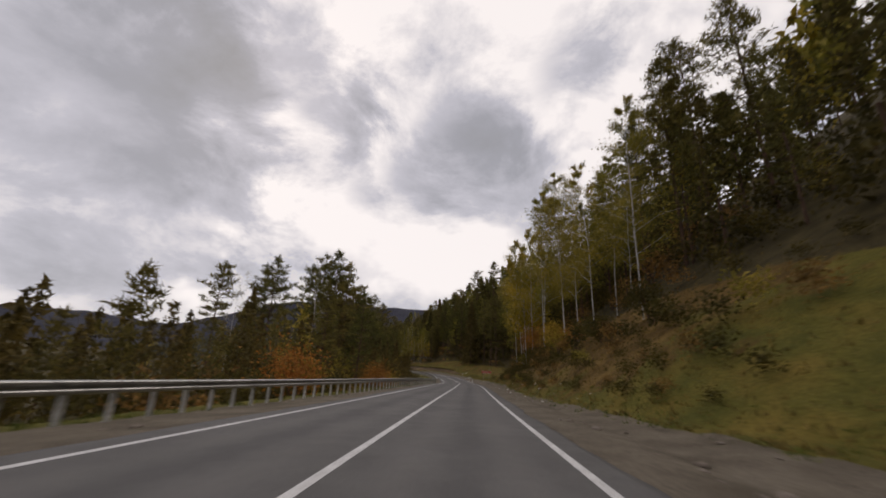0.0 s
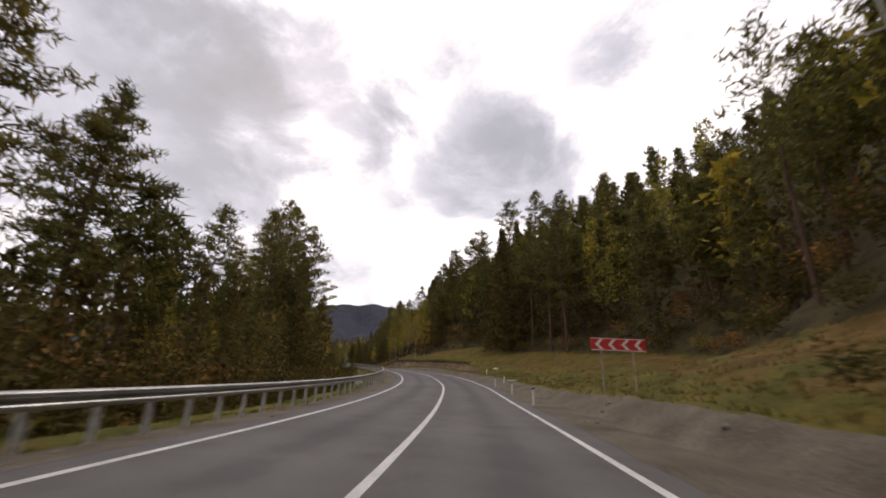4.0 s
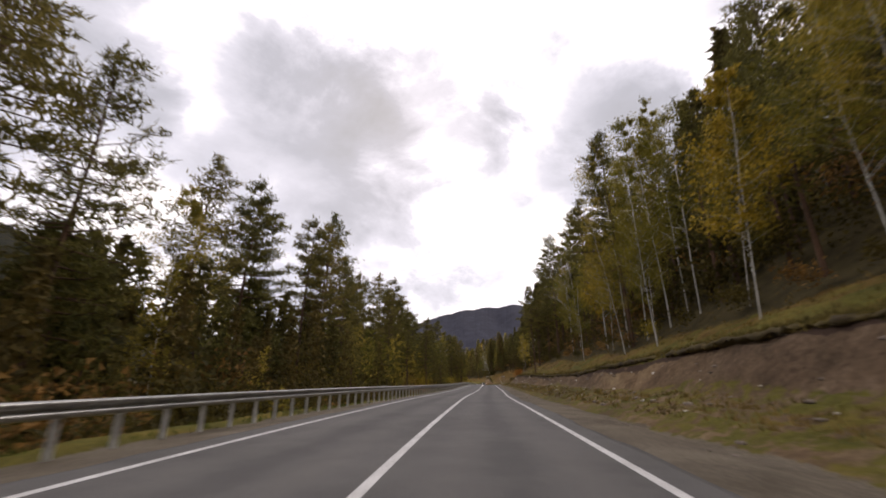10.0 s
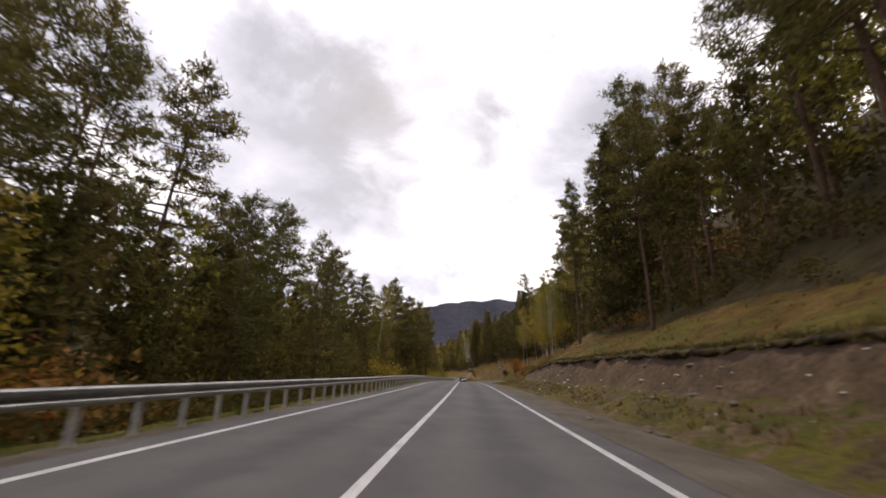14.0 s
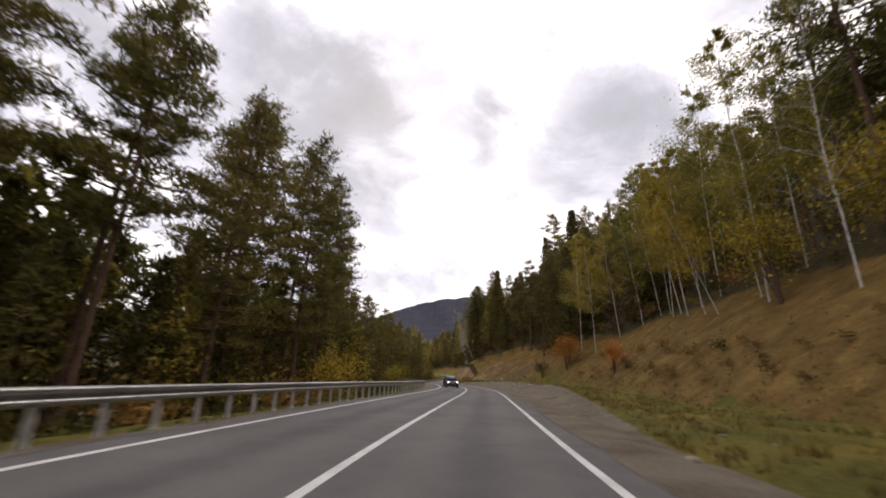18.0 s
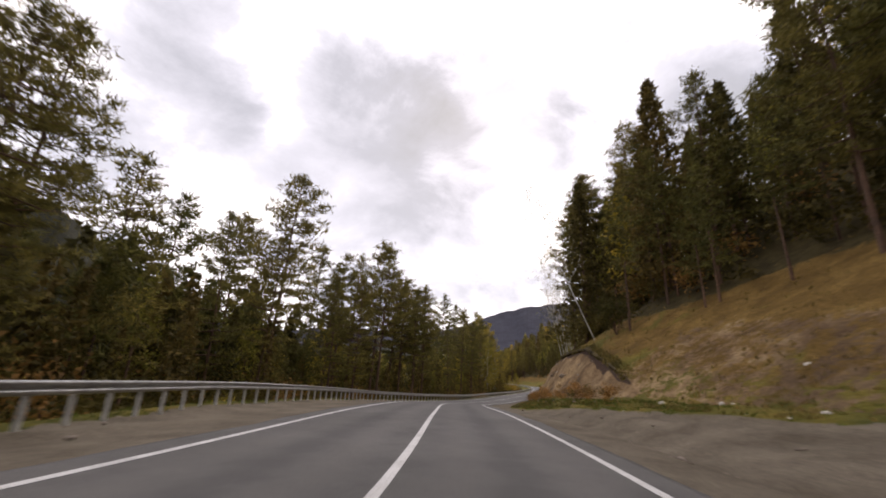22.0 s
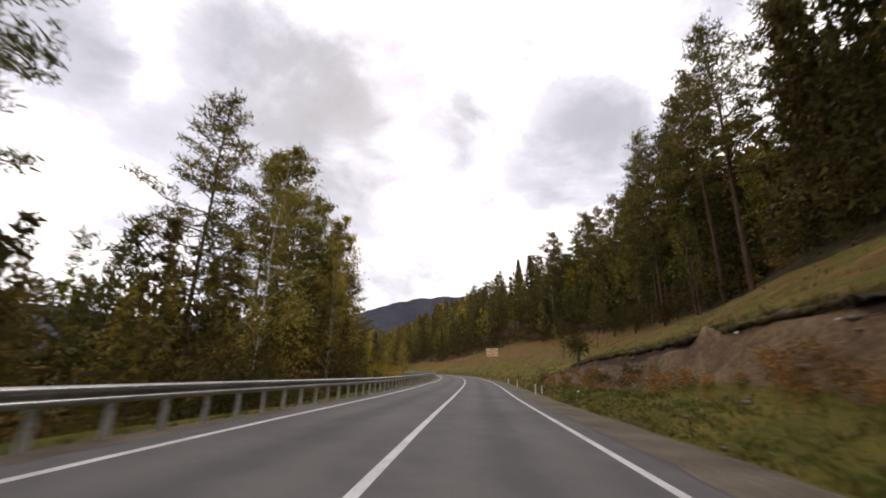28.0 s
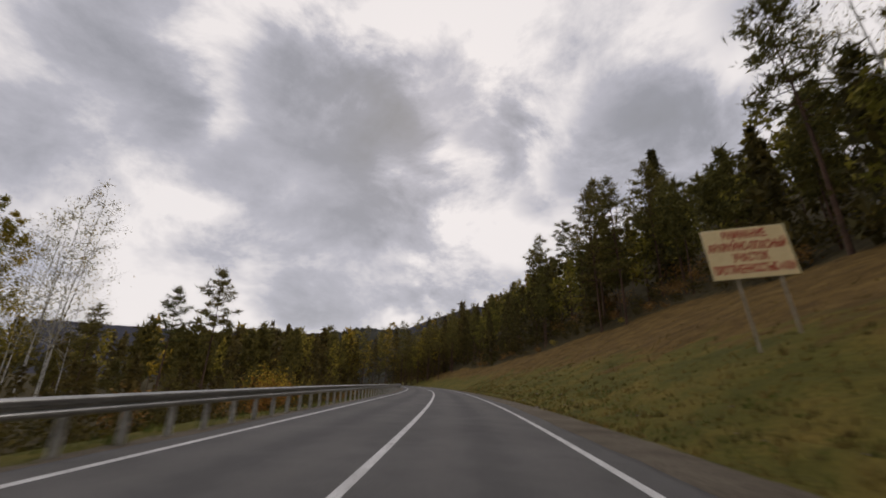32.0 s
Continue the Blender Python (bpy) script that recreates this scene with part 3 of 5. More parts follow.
def join(parts):
    v, f, k = [], [], 0
    for a, b in parts:
        v.append(a)
        f.append(b + k)
        k += len(a)
    return np.concatenate(v), np.concatenate(f)


def leaves(rng, centres, size, lean=0.0, narrow=0.45, flat=0.0):
    """Small three-cornered leaves or needle tufts at the given points."""
    n = len(centres)
    d = rng.normal(size=(n, 3))
    d[:, 2] = d[:, 2] * (1 - flat) + lean
    d /= np.linalg.norm(d, axis=1)[:, None]
    e = np.cross(d, rng.normal(size=(n, 3)))
    e /= np.linalg.norm(e, axis=1)[:, None] + 1e-9
    sz = size * rng.uniform(0.6, 1.35, (n, 1))
    v = np.stack([centres - e * sz * narrow, centres + e * sz * narrow, centres + d * sz * 1.25], 1)
    return v.reshape(-1, 3), np.arange(3 * n).reshape(-1, 3)


def pine(rng, h, count, leaf, low=0.36, wide=0.175):
    """A Scots pine: bent tapered trunk, uneven whorls of nearly level limbs with upturned tips, needles in flat pads with gaps between."""
    z = np.linspace(0, h, 9)
    bend = np.cumsum(rng.normal(0, 0.010 * h, (9, 2)), 0) * np.linspace(0, 1, 9)[:, None]
    trunk = np.c_[bend * 0.5, z]
    wood = [tube(trunk, 0.0080 * h * (1 - 0.93 * z / h) + 0.015, 7)]
    low = low + rng.uniform(-0.10, 0.12)
    heavy = rng.uniform(0, 2 * math.pi)
    cs, limbs = [], []
    u = low
    while u < 0.985:
        k = (u - low) / (1 - low)
        for a in rng.uniform(0, 2 * math.pi) + np.arange(4) * 1.571 + rng.normal(0, 0.4, 4):
            if rng.uniform() < 0.22:
                continue
            shape = min(1.0, 0.55 + 1.6 * k) * (1 - k) ** 0.62 + 0.06
            limbs.append((u + rng.uniform(-0.012, 0.012), k, a, wide * h * shape * rng.uniform(0.45, 1.25) * (1 + 0.18 * math.cos(a - heavy))))
        u += rng.uniform(0.026, 0.050) * (1.15 - 0.5 * k)
    for i in range(5):
        uu = rng.uniform(0.12, low)
        a = rng.uniform(0, 2 * math.pi)
        o = np.array([np.interp(uu * h, z, trunk[:, 0]), np.interp(uu * h, z, trunk[:, 1]), uu * h])
        ln = rng.uniform(0.03, 0.08) * h
        wood.append(tube([o, o + ln * np.array([math.cos(a), math.sin(a), -0.15])], [0.0012 * h, 0.004], 3))
    total_len = sum(q[3] for q in limbs)
    for uu, k, a, ln in limbs:
        zz = min(uu, 0.995) * h
        o = np.array([np.interp(zz, z, trunk[:, 0]), np.interp(zz, z, trunk[:, 1]), zz])
        out = np.array([math.cos(a), math.sin(a), 0.0])
        side = np.array([-math.sin(a), math.cos(a), 0.0])
        rise = -0.12 + 0.55 * k + rng.normal(0, 0.09)
        mid = o + ln * (0.55 * out + np.array([0, 0, 0.42 * rise]))
        tip = o + ln * (out + np.array([0, 0, rise + 0.16]))
        wood.append(tube([o, mid, tip], [0.0030 * h * (1.1 - 0.8 * k), 0.0016 * h, 0.004], 4))
        pads = max(2, int(round(2.2 * ln)))
        m = max(4, int(count * ln / total_len / pads))
        for j in range(pads):
            t = 1.0 - 0.70 * ((j + rng.uniform(0, 0.8)) / pads) ** 1.3
            q = (1 - t) ** 2 * o + 2 * t * (1 - t) * mid + t * t * tip
            w = rng.uniform(-1, 1) * 0.34 * ln * min(0.9, 1.3 - t)
            q = q + side * w + np.array([0, 0, 0.10])
            size = rng.uniform(0.24, 0.46) * (0.75 + 0.25 * min(ln, 2.0))
            cs.append(q + rng.normal(0, 1, (m, 3)) * np.array([size, size, 0.30 * size]) * 0.72)
    cs.append(trunk[-1] - np.array([0, 0, 0.3]) + rng.normal(0, 1, (int(count * 0.02), 3)) * np.array([0.22, 0.22, 0.4]))
    return join(wood), leaves(rng, np.concatenate(cs), leaf, 0.5, 0.15)


def spruce(rng, h, count, leaf, low=0.08, wide=0.235):
    z = np.linspace(0, h, 7)
    trunk = np.c_[np.zeros((7, 2)), z]
    wood = [tube(trunk, 0.010 * h * (1 - 0.95 * z / h) + 0.01, 6)]
    n = count
    u = low + (1 - low) * rng.uniform(0, 1, n) ** 1.35
    tier = np.floor(u * 22) / 22
    frac = (u - tier) * 22
    a = rng.uniform(0, 2 * math.pi, n)
    lobes = 0.75 + 0.25 * np.sin(a * 3 + tier * 57) + 0.15 * np.sin(a * 7 + tier * 31)
    r = wide * h * (1 - tier) ** 0.85 * lobes * rng.uniform(0.25, 1.0, n) ** 0.6 + 0.05
    zz = (tier + 0.012) * h - r * 0.28 + rng.normal(0, 0.012 * h, n) + frac * 0.01 * h
    cs = np.stack([np.cos(a) * r, np.sin(a) * r, np.clip(zz, 0.1, h)], 1)
    return join(wood), leaves(rng, cs, leaf, -0.25, 0.36)


def birch(rng, h, count, leaf, low=0.27, lean=0.05, wide=0.15):
    z = np.linspace(0, h, 9)
    off = lean * h * (z / h) ** 1.6
    a0 = rng.uniform(0, 2 * math.pi)
    trunk = np.c_[np.cos(a0) * off, np.sin(a0) * off, z]
    trunk[:, :2] += np.cumsum(rng.normal(0, 0.006 * h, (9, 2)), 0) * np.linspace(0, 1, 9)[:, None]
    stem = [tube(trunk, 0.0028 * h * (1 - 0.92 * z / h) + 0.010, 7)]
    twigs, cs = [], []
    nb = int(26 + 0.5 * h)
    for i in range(nb):
        u = low + (1 - low) * (i + rng.uniform()) / nb
        zz = u * h
        o = np.array([np.interp(zz, z, trunk[:, 0]), np.interp(zz, z, trunk[:, 1]), zz])
        k = (u - low) / (1 - low)
        ln = wide * h * (0.5 + 0.8 * math.sin(math.pi * min(1, 0.2 + 0.75 * k))) * (1.05 - 0.6 * k) * rng.uniform(0.6, 1.25)
        a = rng.uniform(0, 2 * math.pi)
        up = rng.uniform(0.5, 1.1)
        mid = o + ln * np.array([0.5 * math.cos(a), 0.5 * math.sin(a), 0.5 * up])
        tip = o + ln * np.array([math.cos(a), math.sin(a), 0.65 * up])
        twigs.append(tube([o, mid, tip], [0.0011 * h * (1.1 - k), 0.0006 * h, 0.003], 4))
        forks = [(mid, tip)]
        for j in range(2):
            b = a + rng.uniform(0.5, 1.1) * (1 if j else -1)
            end = mid + 0.5 * ln * np.array([math.cos(b), math.sin(b), rng.uniform(0.2, 0.9)])
            twigs.append(tube([mid, end], [0.0005 * h, 0.003], 3))
            forks.append((mid, end))
        m = max(4, int(count / nb))
        w = rng.integers(0, 3, m)
        p0, p1 = np.array([f[0] for f in forks])[w], np.array([f[1] for f in forks])[w]
        t = rng.uniform(-0.25, 1.2, (m, 1))
        cs.append(p0 + (p1 - p0) * t + rng.normal(0, 1, (m, 3)) * np.array([0.10, 0.10, 0.15]) * ln + np.array([0, 0, -0.06 * ln]))
    return join(stem + twigs), leaves(rng, np.concatenate(cs), leaf, -0.2, 0.42)


def shrub(rng, h, count, leaf, wide=0.6):
    stems, cs = [], []
    for i in range(7):
        a, r = rng.uniform(0, 2 * math.pi), rng.uniform(0.1, 0.6) * wide * h
        tip = np.array([math.cos(a) * r, math.sin(a) * r, h * rng.uniform(0.55, 0.95)])
        stems.append(tube([(0, 0, 0), tip * (0.4, 0.4, 0.55), tip], [0.02 * h, 0.012 * h, 0.004], 4))
        m = count // 7
        c = tip + rng.normal(0, 1, (m, 3)) * np.array([0.2, 0.2, 0.17]) * h
        c[:, 2] = np.abs(c[:, 2])
        cs.append(c)
    return join(stems), leaves(rng, np.concatenate(cs), leaf, 0.2, 0.42)


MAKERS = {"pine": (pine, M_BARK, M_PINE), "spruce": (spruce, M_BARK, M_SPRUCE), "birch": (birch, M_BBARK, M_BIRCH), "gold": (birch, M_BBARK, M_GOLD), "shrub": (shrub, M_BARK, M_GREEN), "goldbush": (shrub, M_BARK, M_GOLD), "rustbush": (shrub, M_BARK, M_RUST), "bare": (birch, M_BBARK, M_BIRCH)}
SIZES = {"pine": (24, 6600, 0.345), "spruce": (20, 6500, 0.34), "birch": (18, 9000, 0.115), "gold": (15, 4600, 0.18), "shrub": (3, 1500, 0.14), "goldbush": (4, 2200, 0.13), "rustbush": (3, 1800, 0.11), "bare": (18, 700, 0.11)}
NAMES = {"pine": "pine_tree", "spruce": "spruce_tree", "birch": "birch_tree", "gold": "yellow_birch_tree", "shrub": "bush", "goldbush": "yellow_bush", "rustbush": "rust_bush", "bare": "bare_birch_tree"}
LABELS = {"pine": ("tall dark green pine with a bare lower trunk", "pine tree"), "spruce": ("dark green conical spruce on the slope", "spruce tree"), "birch": ("slender white-barked birch with sparse yellow-green leaves", "birch tree"), "gold": ("slender birch with golden autumn leaves", "birch tree"), "shrub": ("dense dark green roadside bush", "bush"), "goldbush": ("golden yellow autumn bush beside the road", "bush"), "rustbush": ("rust-orange autumn bush beside the road", "bush"), "bare": ("nearly bare white-barked birch with thin twigs", "birch tree")}
VARIANTS = {}
for kind in MAKERS:
    fn, bark, leafm = MAKERS[kind]
    hh, cnt, lf = SIZES[kind]
    VARIANTS[kind] = []
    for k in range({"pine": 9, "birch": 5}.get(kind, 3)):
        rng = np.random.default_rng(100 + 17 * k + len(kind))
        (wv, wf), (lv, lfc) = fn(rng, hh, cnt, lf)
        VARIANTS[kind].append((mesh_np("trunk", wv, wf, [bark], smooth=True), mesh_np("crown", lv, lfc, [leafm]), hh))


FAR_VARIANTS = {}
for kind in ("pine", "spruce", "birch"):
    fn, bark, leafm = MAKERS[kind]
    hh, cnt, lf = SIZES[kind]
    FAR_VARIANTS[kind] = []
    for k in range(3):
        (wv, wf), (lv, lfc) = fn(np.random.default_rng(300 + 13 * k), hh, int(cnt * 0.45), lf * 1.45)
        FAR_VARIANTS[kind].append((mesh_np("trunk", wv, wf, [bark], smooth=True), mesh_np("crown", lv, lfc, [leafm]), hh))


def plant(kind, s, d, h, turn=None, variant=None, lean=(0, 0)):
    pool = FAR_VARIANTS[kind] if abs(d) > 27 and kind in FAR_VARIANTS else VARIANTS[kind]
    own = np.random.default_rng([int(10 * s) + 5000, int(10 * abs(d))])
    v = pool[int(own.integers(len(pool))) if variant is None else variant % len(pool)]
    p = spot(s, d, 0.15)
    k = h / v[2]
    ob = tagged(new(NAMES[kind]), *LABELS[kind], group="roadside " + LABELS[kind][1] + "s")
    ob.matrix_basis = pose(*p, lean[0], lean[1], own.uniform(0, 360) if turn is None else turn) @ Matrix.Diagonal((k, k, k, 1))
    part("trunk", v[0], ob)
    part("crown", v[1], ob)
    return ob


def pick(rng, weights):
    ks = list(weights)
    w = np.array([weights[k] for k in ks], float)
    return ks[int(rng.choice(len(ks), p=w / w.sum()))]


# single trees: kind, length along the road, offset to its right, height
TREES = []
TREES += [("pine", 37.5, -12.3, 10.3), ("pine", 49, -12, 14.1), ("bare", 57, -33.6, 19.1), ("bare", 62, -23.2, 20.5), ("pine", 69.5, -24, 20.9), ("pine", 71, -35.7, 26.1), ("pine", 73, -22.6, 22), ("pine", 76, -49, 26), ("pine", 83, -43.2, 26.6), ("pine", 95, -37, 30.7), ("pine", 98, -31.6, 35), ("pine", 100, -36, 35), ("pine", 104, -30.5, 33), ("pine", 110, -28.5, 28.2), ("pine", 117, -26.1, 26.1), ("pine", 121, -29.4, 26.8), ("pine", 133, -24, 21.1), ("pine", 144, -20.2, 21.7), ("pine", 146, -17, 19), ("pine", 150.5, -17, 23.6), ("pine", 153, -22, 25.9), ("pine", 157, -20, 28.4), ("pine", 160, -19, 19.9), ("pine", 166, -22, 32.6)]
TREES += [("birch", 171, -19, 23.1), ("birch", 175, -18, 20.1), ("birch", 176, -24, 34), ("pine", 179, -24.1, 26.1), ("pine", 179.8, -14.9, 17.9), ("pine", 183.8, -22, 20.7), ("pine", 185.2, -18.9, 23.3), ("birch", 198.7, -34.5, 29), ("birch", 200.2, -32, 30.5), ("birch", 205.5, -26, 31), ("birch", 208, -31, 29), ("birch", 211, -25.1, 30), ("birch", 213, -37, 37), ("birch", 215.2, -12.2, 17.2), ("birch", 215.5, -27, 31), ("pine", 221, -23.6, 21.8), ("birch", 222.8, -15.2, 20.7), ("pine", 226, -20.9, 24.5), ("pine", 232, -23.4, 29.8), ("pine", 237, -20.5, 24.2), ("pine", 238, -31.6, 35), ("birch", 246, -21.5, 19.9), ("pine", 251, -24.6, 25.9), ("pine", 256, -22.7, 26)]
TREES += [("pine", 260, -24.4, 26), ("pine", 264, -20.2, 24.5), ("pine", 270, -20.7, 26.1), ("pine", 277, -19.8, 23.1), ("pine", 281, -25.1, 32.8), ("pine", 283, -11, 15), ("pine", 293, -26.3, 26.1), ("pine", 296, -24.5, 26.2), ("pine", 298, -18, 21.7), ("pine", 300, -24.3, 25.6), ("pine", 302, -10.9, 16.5), ("pine", 307, -19.7, 24), ("pine", 309, -30.4, 27.4), ("pine", 312, -23.1, 26), ("pine", 314, -19.3, 23.3), ("pine", 318, -25.9, 31.5), ("pine", 320.8, -13.9, 16.2), ("pine", 324.8, -24, 31.9), ("pine", 327.8, -10.9, 13.8), ("pine", 334.5, -24, 21.8), ("pine", 335, -23.9, 22.9), ("pine", 335.5, -27, 23.9), ("pine", 336, -19.4, 22.9), ("pine", 348.8, -17.9, 19.6)]
TREES += [("pine", 356.8, -28.9, 30.9), ("pine", 367, -21.2, 22.6), ("pine", 370, -18.8, 23.1), ("pine", 372.2, -28.9, 32.3), ("birch", 376, -16.8, 22.1), ("pine", 380, -29.5, 31.8), ("pine", 380, -18.5, 18), ("pine", 384, -23, 25), ("pine", 388, -16.7, 24.9), ("pine", 390, -20, 19), ("pine", 392, -24.5, 25.8), ("pine", 393.5, -14, 23.7), ("pine", 396, -17.5, 25.9), ("pine", 399, -12.5, 21.5), ("pine", 405.5, -11, 22.4), ("pine", 406, -16.7, 25.9), ("pine", 411, -11.9, 20), ("pine", 412, -15.1, 25.8), ("pine", 418, -26.6, 31.4), ("pine", 419, -25.1, 34.7), ("pine", 420, -15.4, 26.8), ("pine", 437.8, -15, 16.2), ("pine", 440, -19.5, 26.2), ("pine", 449.5, -19, 18.9)]
TREES += [("pine", 460.8, -12.6, 13.4), ("pine", 463, -26.7, 25.1), ("pine", 470, -25.1, 23.6), ("pine", 473.2, -15.3, 17.9), ("pine", 476.7, -26, 29), ("pine", 482, -24.9, 26.6), ("pine", 494, -19.1, 18.7), ("pine", 498, -16.9, 18.2), ("pine", 498, -34.1, 27.9), ("pine", 503, -18.9, 28.4), ("pine", 503, -33, 25.9), ("pine", 507, -13.7, 15.3), ("pine", 508, -28.5, 26.2), ("pine", 513, -13.3, 18.4), ("pine", 513, -17.5, 20.8), ("pine", 517, -23, 25.8), ("pine", 517, -18.3, 24.3), ("pine", 522.2, -13.7, 26.7), ("spruce", 523.2, -40, 23), ("pine", 525, -16.2, 29.5), ("pine", 526, -21.2, 27.9), ("pine", 528, -20.5, 24), ("pine", 530.2, -46, 27), ("pine", 531, -14, 23.1)]
TREES += [("pine", 532, -11.8, 21.4), ("pine", 535, -18, 26), ("pine", 536, -16.4, 25.9), ("pine", 539, -12.8, 24.8), ("pine", 541, -15.5, 25), ("spruce", 542.5, -36, 17), ("pine", 547, -16.9, 26.2), ("pine", 548.5, -40, 21), ("pine", 551, -11.4, 17.4), ("pine", 554, -18.9, 21.5), ("pine", 556, -46, 24), ("pine", 562, -18.3, 19.5), ("pine", 564, -12.5, 23.4), ("pine", 569, -11.1, 21.6), ("pine", 572, -12.3, 21.4), ("pine", 574, -18.3, 27.8), ("pine", 578.5, -23.6, 31.6), ("birch", 593, -12.9, 20.2), ("pine", 598, -16.3, 22.9), ("pine", 599, -22.8, 30.8), ("pine", 605, -19, 28), ("birch", 608, -13.7, 16.4), ("pine", 608, -16, 17.8), ("pine", 612, -13.5, 15.4)]
TREES += [("birch", 613, -15.3, 20.1), ("pine", 613, -22, 25), ("bare", 614, -18.9, 19), ("pine", 616, -17.5, 23.3), ("birch", 629, -21, 30), ("bare", 631, -28, 28), ("birch", 633, -24, 33), ("birch", 637, -26, 35), ("birch", 639.2, -10.7, 8.2), ("birch", 641, -25, 29.9), ("birch", 642.8, -13.7, 9), ("birch", 650.8, -10.7, 9.5), ("birch", 654.2, -24, 20.5), ("birch", 656.2, -26, 23.5), ("spruce", 657.2, -20, 13), ("birch", 661, -36, 29), ("birch", 664.2, -34, 31.4), ("spruce", 668, -24, 12.8), ("birch", 700.8, -46, 21.6), ("birch", 702, -50, 24), ("pine", 712, -44, 14), ("bare", 712, -46, 20), ("bare", 712.2, -53, 27.4), ("bare", 713.2, -52, 30.8)]
TREES += [("bare", 714, -55, 27), ("bare", 714.5, -50.5, 30), ("bare", 715, -53, 29), ("bare", 715.8, -51.2, 29.5), ("bare", 717, -52, 33), ("pine", 729, -36.8, 23.3), ("pine", 758, -58, 25.3), ("birch", 33, 15.8, 20.3), ("pine", 35, 29.6, 26), ("pine", 38, 25.6, 25.9), ("pine", 40, 23.5, 26), ("birch", 42.5, 18.8, 14.5), ("birch", 43, 14.8, 20), ("pine", 46, 28, 25), ("birch", 47, 18.7, 20.8), ("birch", 52, 15.5, 18.4), ("pine", 52, 25, 25), ("pine", 58, 28, 26), ("pine", 59, 67.3, 26), ("birch", 59.2, 15.5, 23.1), ("pine", 65, 24.5, 24), ("birch", 66, 17, 29.3), ("birch", 68, 14.1, 28), ("birch", 70.5, 14.5, 30.8)]
TREES += [("pine", 72, 27, 26), ("pine", 79, 25, 25), ("birch", 82.2, 14.5, 27.1), ("pine", 83, 73.1, 26), ("gold", 85, 13.6, 24.6), ("spruce", 85, 30.2, 22.9), ("gold", 90, 13.6, 23.8), ("birch", 95, 16, 25.3), ("birch", 98, 15.5, 31.6), ("birch", 102, 14.5, 28.4), ("pine", 150, 23.6, 27.6), ("pine", 154, 23.4, 26.4), ("pine", 155, 38.1, 26), ("pine", 162, 24.6, 26.1), ("spruce", 170, 22.5, 27.4), ("pine", 184, 24.2, 25.9), ("pine", 203, 40.9, 32.8), ("pine", 204, 32.3, 27.6), ("pine", 207, 53.3, 30.9), ("pine", 207.2, 17.4, 18.4), ("pine", 208, 24.6, 27), ("pine", 209, 30.7, 26.8), ("pine", 210, 66.9, 23.9), ("pine", 212, 22.2, 25.1)]
TREES += [("pine", 212, 26.3, 25.2), ("spruce", 216, 50.4, 23.1), ("spruce", 232, 27.8, 18.9), ("spruce", 235, 25.1, 23.8), ("pine", 238.2, 35.6, 25.4), ("spruce", 244, 82.8, 15.7), ("spruce", 248, 34.5, 27.3), ("birch", 250, 21.7, 16.7), ("bare", 251, 18, 19.1), ("pine", 255, 31.6, 26.1), ("birch", 255, 17.4, 21.5), ("birch", 255, 19, 21.9), ("spruce", 257, 28.7, 24.9), ("birch", 259, 16.8, 20.6), ("pine", 261.2, 16.1, 24.8), ("pine", 263, 35.6, 27.1), ("birch", 263, 16.3, 23.1), ("spruce", 269, 29.8, 23), ("pine", 274, 27.2, 26), ("birch", 275, 17.3, 16.2), ("pine", 276, 35.6, 26), ("pine", 286, 23.6, 23.6), ("pine", 287, 18.9, 25.9), ("birch", 294, 18.2, 21.1)]
TREES += [("pine", 295, 60.3, 22.9), ("pine", 296, 20.8, 26.1), ("bare", 298, 17.7, 23.7), ("pine", 304, 11.1, 17.8), ("pine", 305, 21, 28.3), ("birch", 306, 19.2, 20), ("pine", 310, 17, 28.3), ("pine", 316, 19.5, 25), ("pine", 322, 17, 17.9), ("pine", 327, 15, 19.1), ("pine", 330, 18, 22.8), ("pine", 337, 24.5, 25.9), ("spruce", 337, 16.7, 23), ("pine", 337.2, 20, 23.2), ("pine", 343, 22.2, 30.7), ("pine", 347, 15.1, 22.3), ("pine", 349, 19.5, 24.5), ("pine", 374, 24.4, 26), ("pine", 385, 29, 25.9), ("birch", 389.5, 27, 26.9), ("pine", 396, 28, 32.3), ("pine", 400, 28.3, 25.8), ("bare", 402, 22, 18.8), ("pine", 404, 27, 33.5)]
TREES += [("birch", 410, 22.6, 23.9), ("birch", 411, 26.5, 20.1), ("pine", 413.5, 33.5, 26.4), ("birch", 421.2, 26, 25.1), ("birch", 423, 25, 19.2), ("birch", 428, 28.9, 19.9), ("birch", 428, 24.6, 20), ("birch", 430, 33.2, 20), ("spruce", 437, 28.4, 23), ("birch", 444, 21.3, 19.6), ("pine", 444.2, 25.6, 22.9), ("birch", 449, 21.2, 21.4), ("pine", 452.2, 44.1, 21.6), ("spruce", 455, 23.5, 27.6), ("pine", 456, 39.9, 26.1), ("pine", 459.5, 29.1, 26.4), ("pine", 461.2, 33, 22.8), ("spruce", 462, 22.2, 17), ("pine", 466, 21, 19.5), ("pine", 466, 26.3, 18.5), ("pine", 471.2, 25.5, 21), ("pine", 476, 22.5, 23.5), ("pine", 477, 32.8, 23.5), ("pine", 479, 40.7, 22)]
